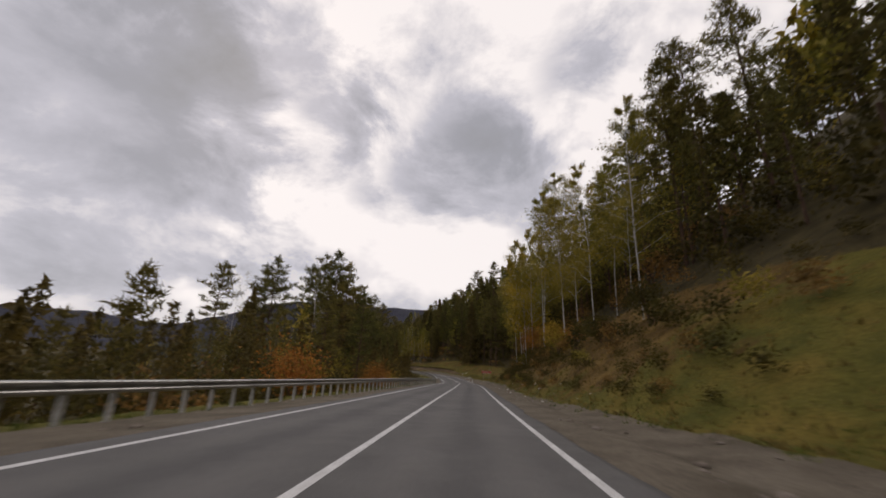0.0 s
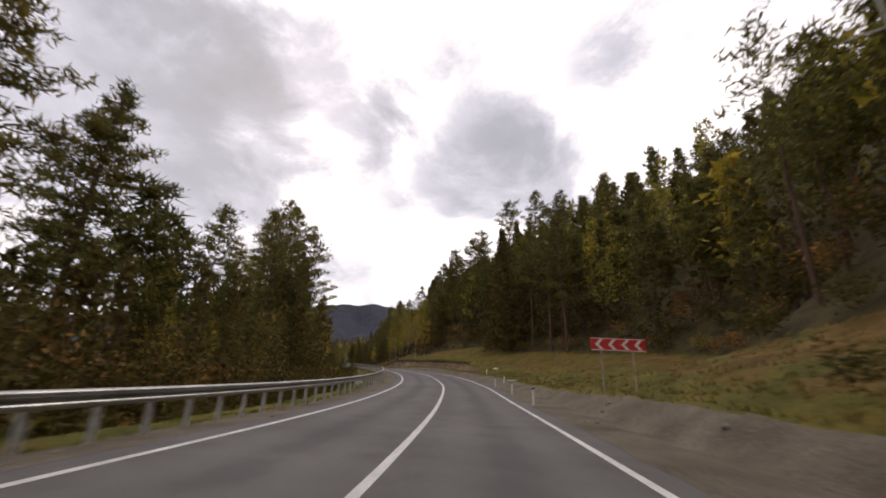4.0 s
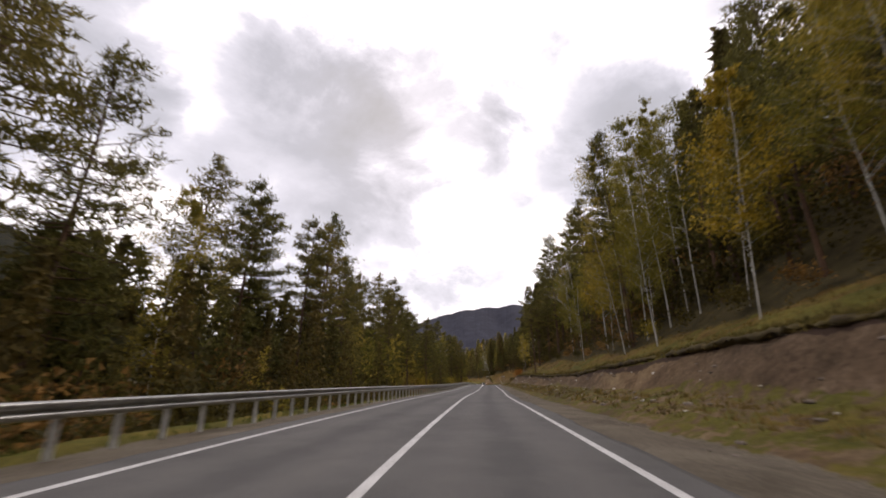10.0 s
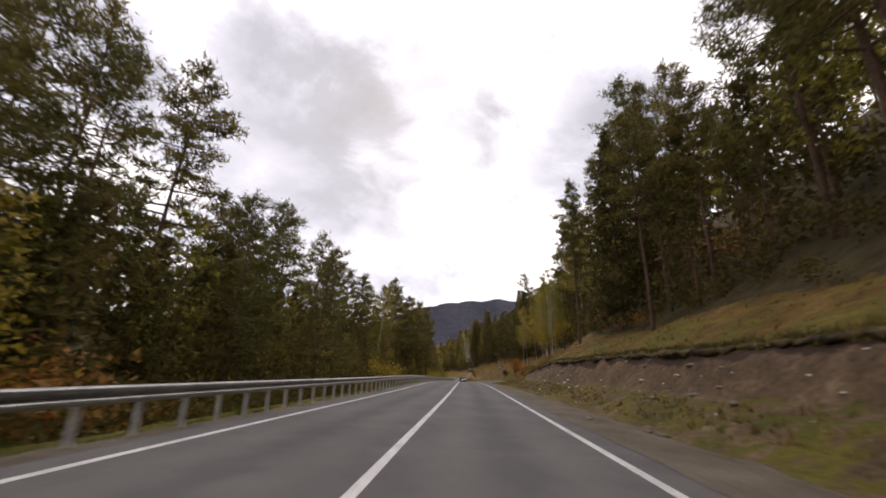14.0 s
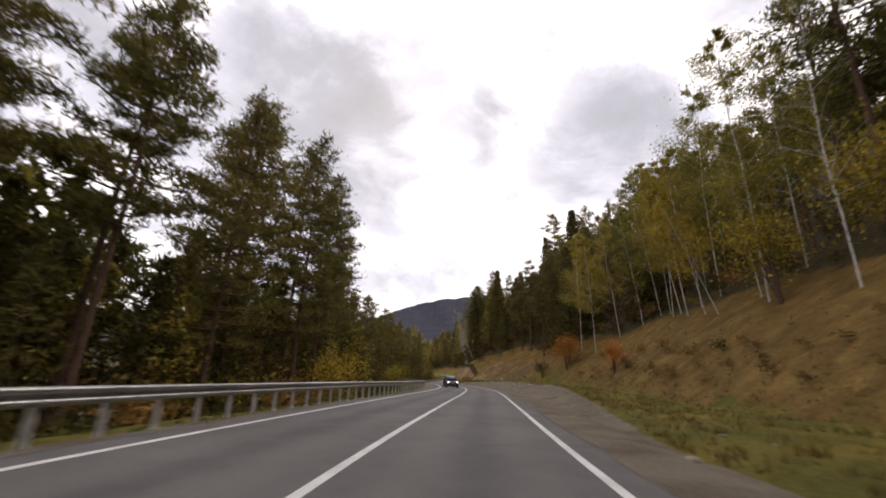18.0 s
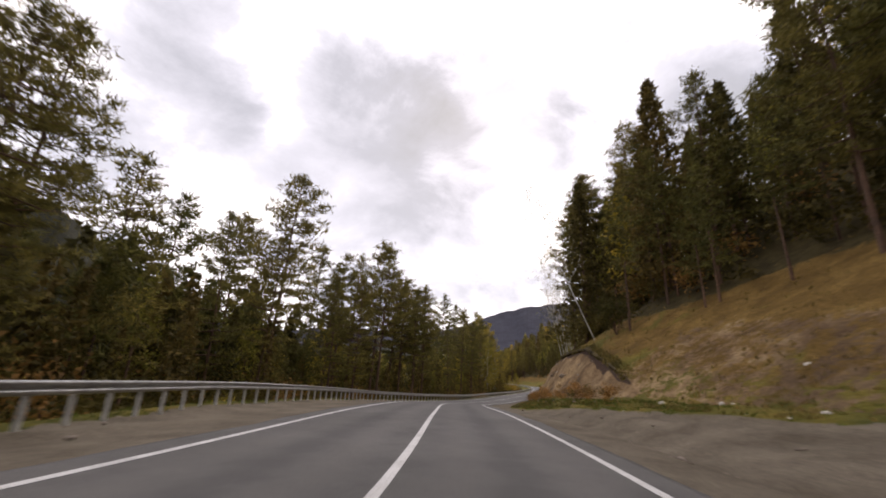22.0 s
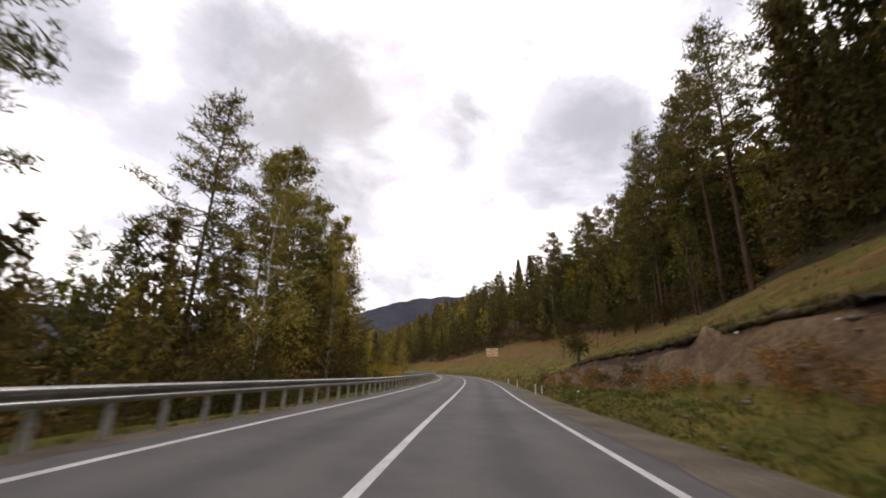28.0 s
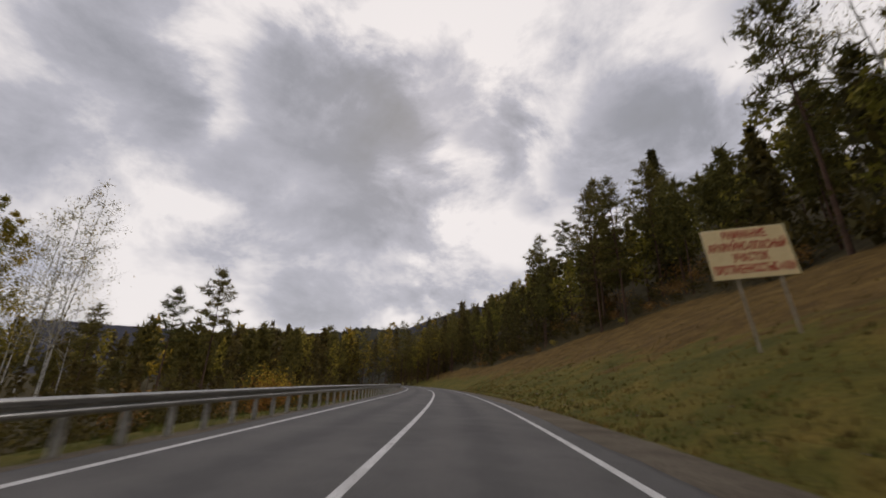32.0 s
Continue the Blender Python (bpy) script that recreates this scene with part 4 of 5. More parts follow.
TREES += [("pine", 481, 22.1, 20.5), ("pine", 482, 31.5, 22.9), ("birch", 483, 38.6, 20.1), ("pine", 496, 23.6, 20), ("gold", 499, 43.7, 18.5), ("spruce", 499, 37.5, 23.4), ("spruce", 499, 20.9, 24.1), ("spruce", 499, 28.6, 18), ("pine", 502, 20.5, 19.9), ("pine", 503, 42.6, 29.8), ("pine", 509, 22.6, 12.9), ("gold", 509, 42.5, 17), ("pine", 513, 22.3, 25.9), ("spruce", 516, 16.3, 22.9), ("pine", 521, 17.1, 25.8), ("pine", 524, 17.8, 26), ("pine", 525, 24.4, 22.4), ("pine", 536, 15.8, 28.1), ("gold", 549, 42.5, 17.1), ("pine", 568, 21.7, 25.9), ("bare", 576.5, 16.2, 30), ("bare", 579, 17.5, 29), ("pine", 583.5, 20.1, 29.5), ("spruce", 594, 25.2, 23)]
TREES += [("pine", 600, 22.5, 26), ("pine", 606, 24, 26), ("pine", 612, 26, 27), ("pine", 612.5, 25, 21), ("pine", 619, 28, 26), ("pine", 619.5, 25, 27.5), ("pine", 621, 30, 28), ("pine", 624, 26.8, 26.7), ("pine", 628, 29, 24), ("pine", 629.5, 28, 23.5), ("pine", 637, 31, 24), ("pine", 642, 30.2, 26.4), ("pine", 647, 30.2, 21.5), ("pine", 647, 38, 26), ("pine", 654, 34, 27.6), ("pine", 659, 33.7, 28.9), ("pine", 660, 49.8, 26), ("pine", 665, 36.7, 28.7), ("pine", 671, 31, 24.5), ("pine", 673, 37.5, 26.5), ("pine", 675, 30.9, 26.2), ("pine", 679, 33.8, 31.2), ("bare", 682, 34, 31.7), ("bare", 686, 34, 25)]
TREES += [("pine", 687.2, 32, 27.4), ("pine", 694, 88.4, 27.4), ("pine", 699, 72.2, 30.7), ("pine", 721, 31.7, 26.9), ("pine", 722.8, 39.9, 26.7), ("pine", 727, 30.4, 26.8), ("pine", 731, 33.3, 30.7), ("spruce", 735, 51.4, 31.3), ("pine", 745, 36.5, 18.9), ("pine", 758, 32.1, 27.6), ("pine", 759.5, 40.5, 28.9), ("spruce", 762, 94.4, 22.9), ("pine", 774, 36.9, 26), ("pine", 803, 92.8, 27.7), ("spruce", 827, 94.7, 30.3), ("pine", 828, 62.5, 29), ("pine", 831, 84, 28.1), ("pine", 833, 40.8, 22.8), ("birch", 840, 51, 20.6)]

for kind, s, d, h in TREES:
    plant(kind, s, d, h)

# a clump of bare birches over the high cut, one of them leaning out
for s, d, h, ang in ((527, 14.2, 17, 8), (529, 14.6, 19, -6), (531, 14.0, 18, 12), (533, 14.8, 20, 4), (535.5, 14.3, 17, -10), (503, 14.6, 17, 26), (567, 14.5, 17, 6), (571, 14.8, 18, -4)):
    n = centre(s)[1]
    plant("bare", s, d, h, math.degrees(math.atan2(n[1], n[0])), lean=(ang * 0.3, -abs(ang)))
# bushes and birches that stand out along the road
for kind, s, d, h in (("shrub", 30, 15, 3.2), ("goldbush", 50, 12.5, 3.2), ("shrub", 37, 13.5, 2.6), ("rustbush", 44, 13, 2.4), ("rustbush", 55, 14, 2.8), ("rustbush", 29, -10.5, 4.4), ("rustbush", 51, -10, 4), ("rustbush", 56, -10.5, 3.6), ("goldbush", 40, -15, 5), ("goldbush", 70, -12, 4), ("goldbush", 64, 14.5, 4.5), ("rustbush", 80, 15, 5.5), ("rustbush", 92, 15.5, 6), ("goldbush", 304, -12.5, 5.5), ("rustbush", 309, -13, 4), ("goldbush", 300, -14, 5), ("goldbush", 362, -13, 6)):
    plant(kind, s, d, h)
for kind, s, d, h in (("goldbush", 369, -12.5, 5.5), ("shrub", 356, -12, 4), ("goldbush", 412, -11, 5), ("goldbush", 447, -10.5, 4.5), ("goldbush", 408, 22, 6), ("goldbush", 402, 25, 7), ("rustbush", 425, 16, 3), ("rustbush", 446, 17.2, 4.8), ("rustbush", 448, 18.5, 3.8), ("shrub", 452, 15, 2.5), ("shrub", 498, 15, 3), ("goldbush", 612, -9.5, 3.4), ("rustbush", 622, -10, 3), ("goldbush", 630, -11, 4), ("shrub", 560, -9.5, 3), ("shrub", 585, -9, 3.5), ("rustbush", 690, -12, 4), ("goldbush", 700, -16, 5), ("pine", 632, 15.5, 7), ("birch", 641, 17, 6), ("shrub", 612, 12, 3), ("pine", 624, 18, 7.5)):
    plant(kind, s, d, h)

for s, off, h in ((616, 2, 3.0), (622, 4, 2.4), (626, 2.5, 3.4), (631, 5, 2.8), (634, 3, 3.8), (640, 4.5, 3.2), (645, 3, 4.0), (652, 5, 3.4)):
    plant("shrub", s, prof(s, FRONT) - off, h)

# white-stemmed birches that lean out over the lay-by
for s, d, h, ang in ((419, 23, 17, -9), (424, 24, 19, -6), (427, 25, 20, -9), (430, 25.5, 19, -5), (433, 26, 20, -8), (436, 25, 18, -4), (441, 24, 19, -7), (412, 23.5, 16, -5)):
    n = centre(s)[1]
    plant("birch", s, d, h, math.degrees(math.atan2(n[1], n[0])), lean=(2, ang))
plant("gold", 416, 22.5, 13, 10, lean=(0, -16))
rng = np.random.default_rng(5)
for s in np.arange(212, 278, 4.6):
    f0 = prof(s, FRONT)
    plant(pick(rng, {"birch": 6, "gold": 0.7, "bare": 1}), s + rng.uniform(-1, 1), f0 + rng.uniform(-1.2, 3), rng.uniform(10, 15), lean=(rng.normal(0, 3), rng.normal(0, 3)))


# ---- woods behind, too many to count ----
def low_tree(kind, rng, n=330, size=1.05):
    fn = MAKERS[kind][0]
    hh, cnt, lf = SIZES[kind]
    if kind not in ("pine", "spruce"):
        n, size = int(n * 0.86), size * 0.63
    (wv, wf), (lv, lfc) = fn(rng, hh, n, size)
    return wv, wf, lv, lfc, hh


LOW = {k: [low_tree(k, np.random.default_rng(500 + i)) for i in range(4)] for k in ("pine", "spruce", "birch", "gold")}
FAR = {k: [low_tree(k, np.random.default_rng(520 + i), 170, 1.45) for i in range(4)] for k in LOW}
NEAR = {k: [low_tree(k, np.random.default_rng(540 + i), 780, 0.57) for i in range(4)] for k in LOW}


def woods(name, label, spots, rng):
    """One mesh of many trees: rows of kind, s, d, height."""
    wv, wf, tv, tf, ti, nw, nt = [], [], [], [], [], 0, 0
    idx = {"pine": 0, "spruce": 3, "birch": 1, "gold": 2}
    for kind, s, d, h in spots:
        a, b, c, e, hh = (FAR if d > 52 or d < -42 else NEAR if -22 < d < 28 else LOW)[kind][int(rng.integers(4))]
        k = h / hh
        t = rng.uniform(0, 2 * math.pi)
        r = np.array([[math.cos(t), math.sin(t), 0], [-math.sin(t), math.cos(t), 0], [0, 0, 1]]) * k
        p = spot(s, d, 0.2)
        n = 18 if kind == "spruce" else 35
        wv.append(a[:n] @ r + p)
        wf.append(b[b.max(1) < n] + nw)
        nw += n
        tv.append(c @ r + p)
        tf.append(e + nt)
        nt += len(c)
        ti.append(np.full(len(e), idx[kind]))
    ob = tagged(new(name), label, "forest", kind="stuff")
    part("trunks", mesh_np("trunks", np.concatenate(wv), np.concatenate(wf), [M_BARK]), ob)["kind"] = "stuff"
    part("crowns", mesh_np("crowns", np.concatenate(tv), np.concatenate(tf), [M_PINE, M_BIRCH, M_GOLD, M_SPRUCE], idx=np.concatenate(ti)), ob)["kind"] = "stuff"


def fill(side, s_a, s_b, rows, weights, rng, h_a, h_b):
    out = []
    for off, gap in rows:
        for s in np.arange(s_a, s_b, gap):
            ss = s + rng.uniform(-0.4, 0.4) * gap
            e = prof(ss, FRONT) + off if side > 0 else -prof(ss, RAIL) - 6 - off
            out.append((pick(rng, weights), ss, e + rng.uniform(-2, 2), rng.uniform(h_a, h_b)))
    return out


rng = np.random.default_rng(21)
MIXR = {"pine": 5, "spruce": 4, "birch": 2, "gold": 0.5}
woods("forest", "dense dark conifer forest with some birches on the hillside", fill(1, -10, 820, [(4, 5), (9, 6), (15, 6.5), (22, 7), (30, 8), (39, 9), (50, 10), (63, 11), (78, 13)], MIXR, rng, 13, 19), rng)
for s in np.concatenate([np.arange(522, 588, 7.0), np.arange(508, 600, 9.0)]):
    plant(pick(rng, {"pine": 5, "spruce": 3}), s + rng.uniform(-2, 2), prof(s, FRONT) + rng.uniform(2, 8), rng.uniform(18, 24))
woods("forest", "close-set conifers on the steep hillside", fill(1, 84, 262, [(6, 7), (12, 7), (19, 7.5), (27, 8), (36, 9), (46, 10)], MIXR, rng, 13, 19), rng)
woods("forest", "dense dark conifers along the top of the grassy bank", fill(1, 606, 684, [(-1, 4.5), (2.5, 4.5), (7, 5), (12, 6)], MIXR, rng, 10, 15.5) + fill(1, 464, 500, [(0, 4), (3.5, 4.5), (8, 5), (13, 6)], MIXR, rng, 8, 13), rng)
woods("forest", "conifer and birch woods on the valley floor", fill(-1, 20, 640, [(3, 4), (7, 4.5), (12, 5), (18, 6), (26, 7.5), (40, 10), (60, 13)], {"pine": 2.5, "spruce": 7, "birch": 1.5}, rng, 7, 13), rng)
woods("forest", "pine woods behind the guardrail near the bend", fill(-1, 78, 186, [(8, 7), (14, 7), (22, 8)], {"pine": 6, "spruce": 2, "birch": 1}, rng, 13, 19) + fill(-1, 495, 514, [(3, 4), (7, 4.5), (12, 5), (20, 6)], {"pine": 6, "spruce": 3, "birch": 1}, rng, 9, 13) + fill(-1, 512, 592, [(5, 8), (10, 9)], {"pine": 6, "spruce": 2, "birch": 1}, rng, 7, 10) + fill(-1, 240, 600, [(7, 5.5), (12, 6)], {"pine": 6, "spruce": 3, "birch": 2}, rng, 9, 13) + fill(-1, 205, 262, [(10, 6)], {"pine": 6, "spruce": 2, "birch": 1}, rng, 11, 15) + fill(-1, 225, 528, [(9, 4.5)], {"pine": 3, "spruce": 5, "birch": 1}, rng, 11, 15) + fill(-1, 190, 524, [(16, 4.5), (22, 5)], {"pine": 5, "spruce": 4, "birch": 1}, rng, 14, 19) + fill(-1, 590, 636, [(9, 4.5), (16, 4.5)], {"pine": 5, "spruce": 4, "birch": 1}, rng, 12, 17) + fill(-1, 298, 352, [(9, 6), (14, 6)], {"pine": 6, "spruce": 2, "birch": 1}, rng, 13, 17) + fill(-1, 366, 472, [(8, 6.5), (14, 6)], {"pine": 6, "spruce": 2, "birch": 1}, rng, 13, 18), rng)
woods("forest", "mixed woods closing the valley", fill(-1, 845, 1000, [(14, 9), (24, 9), (34, 9), (46, 10), (60, 10), (80, 11), (105, 12), (135, 14)], {"pine": 5, "spruce": 3, "birch": 3, "gold": 0.6}, rng, 22, 30) + fill(-1, 770, 845, [(14, 9), (24, 9), (34, 9), (46, 10), (60, 10), (80, 11), (105, 12), (135, 14)], {"pine": 5, "spruce": 4, "birch": 1, "gold": 0.2}, rng, 16, 22) + fill(-1, 650, 770, [(60, 10), (80, 11), (105, 12), (135, 14)], {"pine": 5, "spruce": 5, "birch": 0.8, "gold": 0.2}, rng, 6, 11) + fill(-1, 672, 775, [(7, 5), (12, 5), (18, 6), (26, 7)], {"pine": 3, "spruce": 6, "birch": 0.6}, rng, 4, 7) + [(pick(rng, MIXR), s + rng.uniform(-2, 2), d + rng.uniform(-2, 2), rng.uniform(22, 29)) for s in (836, 844, 853, 864) for d in np.arange(-75, 30, 5.5)] + fill(1, 815, 1050, [(-8, 8), (0, 8), (8, 9), (18, 10), (30, 11), (45, 12), (62, 13), (85, 15)], MIXR, rng, 17, 25), rng)


def thicket(name, label, spots, rng, mix=(0.80, 0.18, 0.02)):
    """Undergrowth: many leafy bushes in one mesh, rows of s, d, height."""
    small = [shrub(np.random.default_rng(700 + i), 2.0, 290, 0.18, 0.75)[1] for i in range(5)]
    large = [shrub(np.random.default_rng(720 + i), 5.0, 290, 0.30, 0.6)[1] for i in range(5)]
    vs, fs, ids, n = [], [], [], 0
    for s, d, h in spots:
        v, f = (small if h < 3 else large)[int(rng.integers(5))]
        t = rng.uniform(0, 2 * math.pi)
        r = np.array([[math.cos(t), math.sin(t), 0], [-math.sin(t), math.cos(t), 0], [0, 0, 1]]) * (h / (2.0 if h < 3 else 5.0))
        vs.append(v @ r + spot(s, d, 0.1))
        fs.append(f + n)
        n += len(v)
        ids.append(np.full(len(f), int(rng.choice(3, p=mix))))
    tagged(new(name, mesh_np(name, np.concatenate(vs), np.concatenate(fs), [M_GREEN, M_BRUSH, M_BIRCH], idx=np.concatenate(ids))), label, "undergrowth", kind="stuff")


M_BRUSH = leaf_material("brown_brush", [(0.0, (0.14, 0.085, 0.030)), (0.6, (0.25, 0.150, 0.050)), (1.0, (0.34, 0.215, 0.078))])
rng = np.random.default_rng(61)
low_left = [(s + rng.uniform(-1, 1), -prof(s, RAIL) - off - rng.uniform(-0.8, 0.8), rng.uniform(a, b)) for off, gap, a, b in ((4.5, 3.0, 1.2, 2.4), (6.8, 2.8, 2.2, 4.0), (9.5, 3.0, 3.5, 5.2), (13, 3.4, 4, 6.2)) for s in np.arange(20, 800, gap)]
low_left = [(s, d, h * prof(s, [(610, 1.0), (650, 0.62)])) for s, d, h in low_left]
thicket("undergrowth", "dark tangled bushes and saplings below the road", low_left, rng)
low_right = [(s + rng.uniform(-1, 1), prof(s, FRONT) + off + rng.uniform(-0.8, 0.8), rng.uniform(a, b)) for off, gap, a, b in ((1.0, 3.6, 1.0, 2.2), (4.0, 3.6, 2.0, 3.6), (8, 4.5, 2.5, 4.5)) for s in np.arange(0, 790, gap)]
thicket("undergrowth", "brown and green brush along the forest edge", low_right, rng, (0.6, 0.36, 0.04))
scrub = [(s + rng.uniform(-1, 1), prof(s, TOE) + off + rng.uniform(-0.9, 0.9), rng.uniform(a, b)) for off, gap, a, b in ((1.8, 1.6, 0.5, 1.2), (3.6, 1.8, 0.7, 1.8), (6, 2.2, 1.0, 2.6)) for s in np.arange(16, 100, gap)]
thicket("undergrowth", "mixed brown and green scrub on the steep roadside bank", scrub, rng, (0.64, 0.30, 0.06))
weeds = [(s + rng.uniform(-0.6, 0.6), prof(s, TOE) + rng.uniform(-0.9, 0.5), rng.uniform(0.35, 0.95)) for s in np.arange(486, 612, 0.75)]
thicket("undergrowth", "reddish brown dry weeds at the foot of the cut", weeds, rng, (0.15, 0.84, 0.01))
rusty = [(s + rng.uniform(-1, 1), prof(s, TOE) + off + rng.uniform(-0.9, 0.9), rng.uniform(a, b)) for off, gap, a, b in ((2.5, 2.2, 0.4, 1.0), (4.5, 2.6, 0.5, 1.3)) for s in np.arange(362, 436, gap)]
thicket("undergrowth", "low rusty brown scrub on the slope above the lay-by", rusty, rng, (0.12, 0.86, 0.02))


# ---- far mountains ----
# the bluish tone is distance haze put into the base colour
M_FAR_HAZE = two_scale("far_forest_haze", [(0.35, (0.019, 0.020, 0.032)), (0.65, (0.032, 0.033, 0.050))], 0.012, 0.08, 0.95, 0.05, 1.0, 3.0)
# near-black base stands for shade between trees that this smooth skin lacks
M_HILL = two_scale("hill_forest_shade", [(0.35, (0.009, 0.010, 0.005)), (0.65, (0.022, 0.020, 0.009))], 0.015, 0.12, 0.95, 0.09, 1.0, 2.5)


def mountain(name, label, dist, pairs, depth, rough, seed, mat):
    """A wooded ridge round the valley: pairs of bearing (degrees left of north) and height (degrees)."""
    az = np.arange(pairs[0][0], pairs[-1][0], 0.12)
    el = np.interp(az, [p[0] for p in pairs], [p[1] for p in pairs])
    r = np.random.default_rng(seed)
    el = el + rough * (np.convolve(r.normal(size=len(az)), np.ones(9) / 9, "same") * 1.6 + 0.5 * r.normal(size=len(az)) * 0.5)
    k = np.linspace(0, 1, 14)
    a = np.radians(az)[:, None]
    dd = dist * (0.62 + 0.38 * k)[None] + depth * wave(az[:, None] * 8, k[None] * 60, 9, seed)
    z = dist * np.tan(np.radians(el))[:, None] * (k**1.15)[None] + 8 * wave(az[:, None] * 5, k[None] * 40, 5, seed) * (k * (1 - k))[None] * 4 - 6
    v = np.stack([-80 - np.sin(a) * dd, 330 + np.cos(a) * dd, z], -1)
    tagged(new(name, mesh_np(name, v, grid_faces(len(az), len(k)), [mat], smooth=True)), label, "mountain", kind="structure")


mountain("backdrop", "wooded mountains at the valley's end, coloured haze blue", 4000, [(-60, 9), (-10, 9.6), (5, 10.2), (10, 10.0), (14, 10.6), (17, 10.3), (20, 10.3), (24, 9.5), (26, 9.0), (28, 8.4), (31, 7.2), (34, 6.2), (37, 5.2), (42, 5.4), (46, 5.8), (51, 5.4), (56, 4.7), (60, 5.2), (70, 5.0)], 60, 0.07, 4, M_FAR_HAZE)
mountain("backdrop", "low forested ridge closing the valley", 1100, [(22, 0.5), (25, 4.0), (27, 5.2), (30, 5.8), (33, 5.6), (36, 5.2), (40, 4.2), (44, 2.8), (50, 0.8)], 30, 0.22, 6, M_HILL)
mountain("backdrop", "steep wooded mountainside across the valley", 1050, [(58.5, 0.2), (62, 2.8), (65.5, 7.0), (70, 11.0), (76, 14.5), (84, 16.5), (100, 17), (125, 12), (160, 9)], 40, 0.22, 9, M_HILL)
# ---- grass, weeds and stones ----
M_DRY = leaf_material("dry_grass", [(0.0, (0.105, 0.090, 0.025)), (0.5, (0.195, 0.142, 0.046)), (1.0, (0.29, 0.205, 0.08))], 0.85, 0.3)
M_LUSH = leaf_material("green_grass", [(0.0, (0.055, 0.085, 0.018)), (0.6, (0.115, 0.145, 0.03)), (1.0, (0.19, 0.185, 0.055))], 0.85, 0.3)
M_STONE = two_scale("stone", [(0.3, (0.15, 0.12, 0.095)), (0.7, (0.30, 0.25, 0.21))], 1.2, 9, 0.9, 8, 0.5, 0.03)
M_PALE = two_scale("pale_stone", [(0.3, (0.5, 0.46, 0.4)), (0.7, (0.7, 0.66, 0.6))], 1.2, 9, 0.9, 8, 0.5, 0.03)


def tufts(name, label, mat, s, d, size, rng, per=5):
    n = len(s)
    base = spot(s, d, 0.03)
    base = np.repeat(base, per, 0) + np.c_[rng.normal(0, 0.10, (n * per, 2)), np.zeros(n * per)]
    h = np.repeat(size, per)[:, None] * rng.uniform(0.5, 1.2, (n * per, 1))
    a = rng.uniform(0, 2 * math.pi, n * per)
    e = np.c_[np.cos(a), np.sin(a), 0 * a] * (0.02 + 0.05 * h)
    tip = base + np.c_[rng.normal(0, 0.28, (n * per, 2)), np.ones(n * per)] * h
    v = np.stack([base - e, base + e, tip], 1).reshape(-1, 3)
    tagged(new(name, mesh_np(name, v, np.arange(len(v)).reshape(-1, 3), [mat])), label, "grass", kind="stuff")


def verge(s_a, s_b, d_of, count, lo, hi, rng):
    s = rng.uniform(s_a, s_b, count)
    return s, d_of(s) , rng.uniform(lo, hi, count)


rng = np.random.default_rng(33)
s, d, k = verge(478, 612, lambda s: np.interp(s, [478, 495, 612], [9.3, 7.0, 6.2]) + rng.uniform(0, 1, len(s)) * (prof(s, TOE) - np.interp(s, [478, 495, 612], [9.3, 7.0, 6.2])), 11000, 0.05, 0.15, rng)
tufts("green_grass", "fresh green grass strip below the cut bank", M_LUSH, s, d, k, rng)
rng = np.random.default_rng(31)
N = 34000
s = rng.uniform(-5, 735, N)
e0 = prof(s, [(-60, 9), (10, 9), (40, 7.2), (70, 8), (110, 8), (140, 8.2), (180, 9.2), (205, 8), (240, 7.2), (390, 6.6), (405, 8.8), (425, 11.3), (440, 13.6), (465, 13.6), (480, 9.5), (495, 7), (590, 6.2), (720, 5.8)])
d = e0 + rng.exponential(4.5, N)
r = d - prof(s, TOE)
keep = ~((prof(s, CUT) > 0.5) & (r > -0.4) & (r < 0.6 + 0.55 * prof(s, CUT))) & (d < prof(s, FRONT) + 3)
tufts("dry_grass", "tall dry yellow grass on the roadside bank", M_DRY, s[keep], d[keep], rng.uniform(0.08, 0.24, keep.sum()), rng)
N = 15000
s = rng.uniform(-5, 735, N)
d = np.where(rng.uniform(size=N) < 0.55, -prof(s, RAIL) - rng.exponential(1.6, N) - 0.1, prof(s, TOE) - rng.uniform(-2.0, 1.6, N))
r = d - prof(s, TOE)
keep = (d < 0) | (((s < 195) | (s > 352)) & (d > np.interp(s, [0, 140, 180, 390, 440, 480, 700], [6.6, 8.2, 9.2, 6.6, 13.6, 9, 5.9])) & ~((prof(s, CUT) > 0.5) & (r > -0.3)))
tufts("green_grass", "short green verge grass beside the gravel", M_LUSH, s[keep], d[keep], rng.uniform(0.06, 0.2, keep.sum()), rng)


def rock_mesh(name, size, rng, mat, sub=1):
    bm = bmesh.new()
    bmesh.ops.create_icosphere(bm, subdivisions=sub, radius=1.0)
    k = rng.uniform(0.7, 1.2, 3) * size * np.array([1, 1, 0.7])
    for v in bm.verts:
        n = 1 + 0.28 * noise.noise(v.co * 1.7 + Vector(rng.uniform(-9, 9, 3) * 0 + size)) + rng.uniform(-0.10, 0.10)
        v.co = Vector((v.co.x * k[0] * n, v.co.y * k[1] * n, v.co.z * k[2] * n))
    me = bpy.data.meshes.new(name)
    bm.to_mesh(me)
    bm.free()
    me.materials.append(mat)
    return me


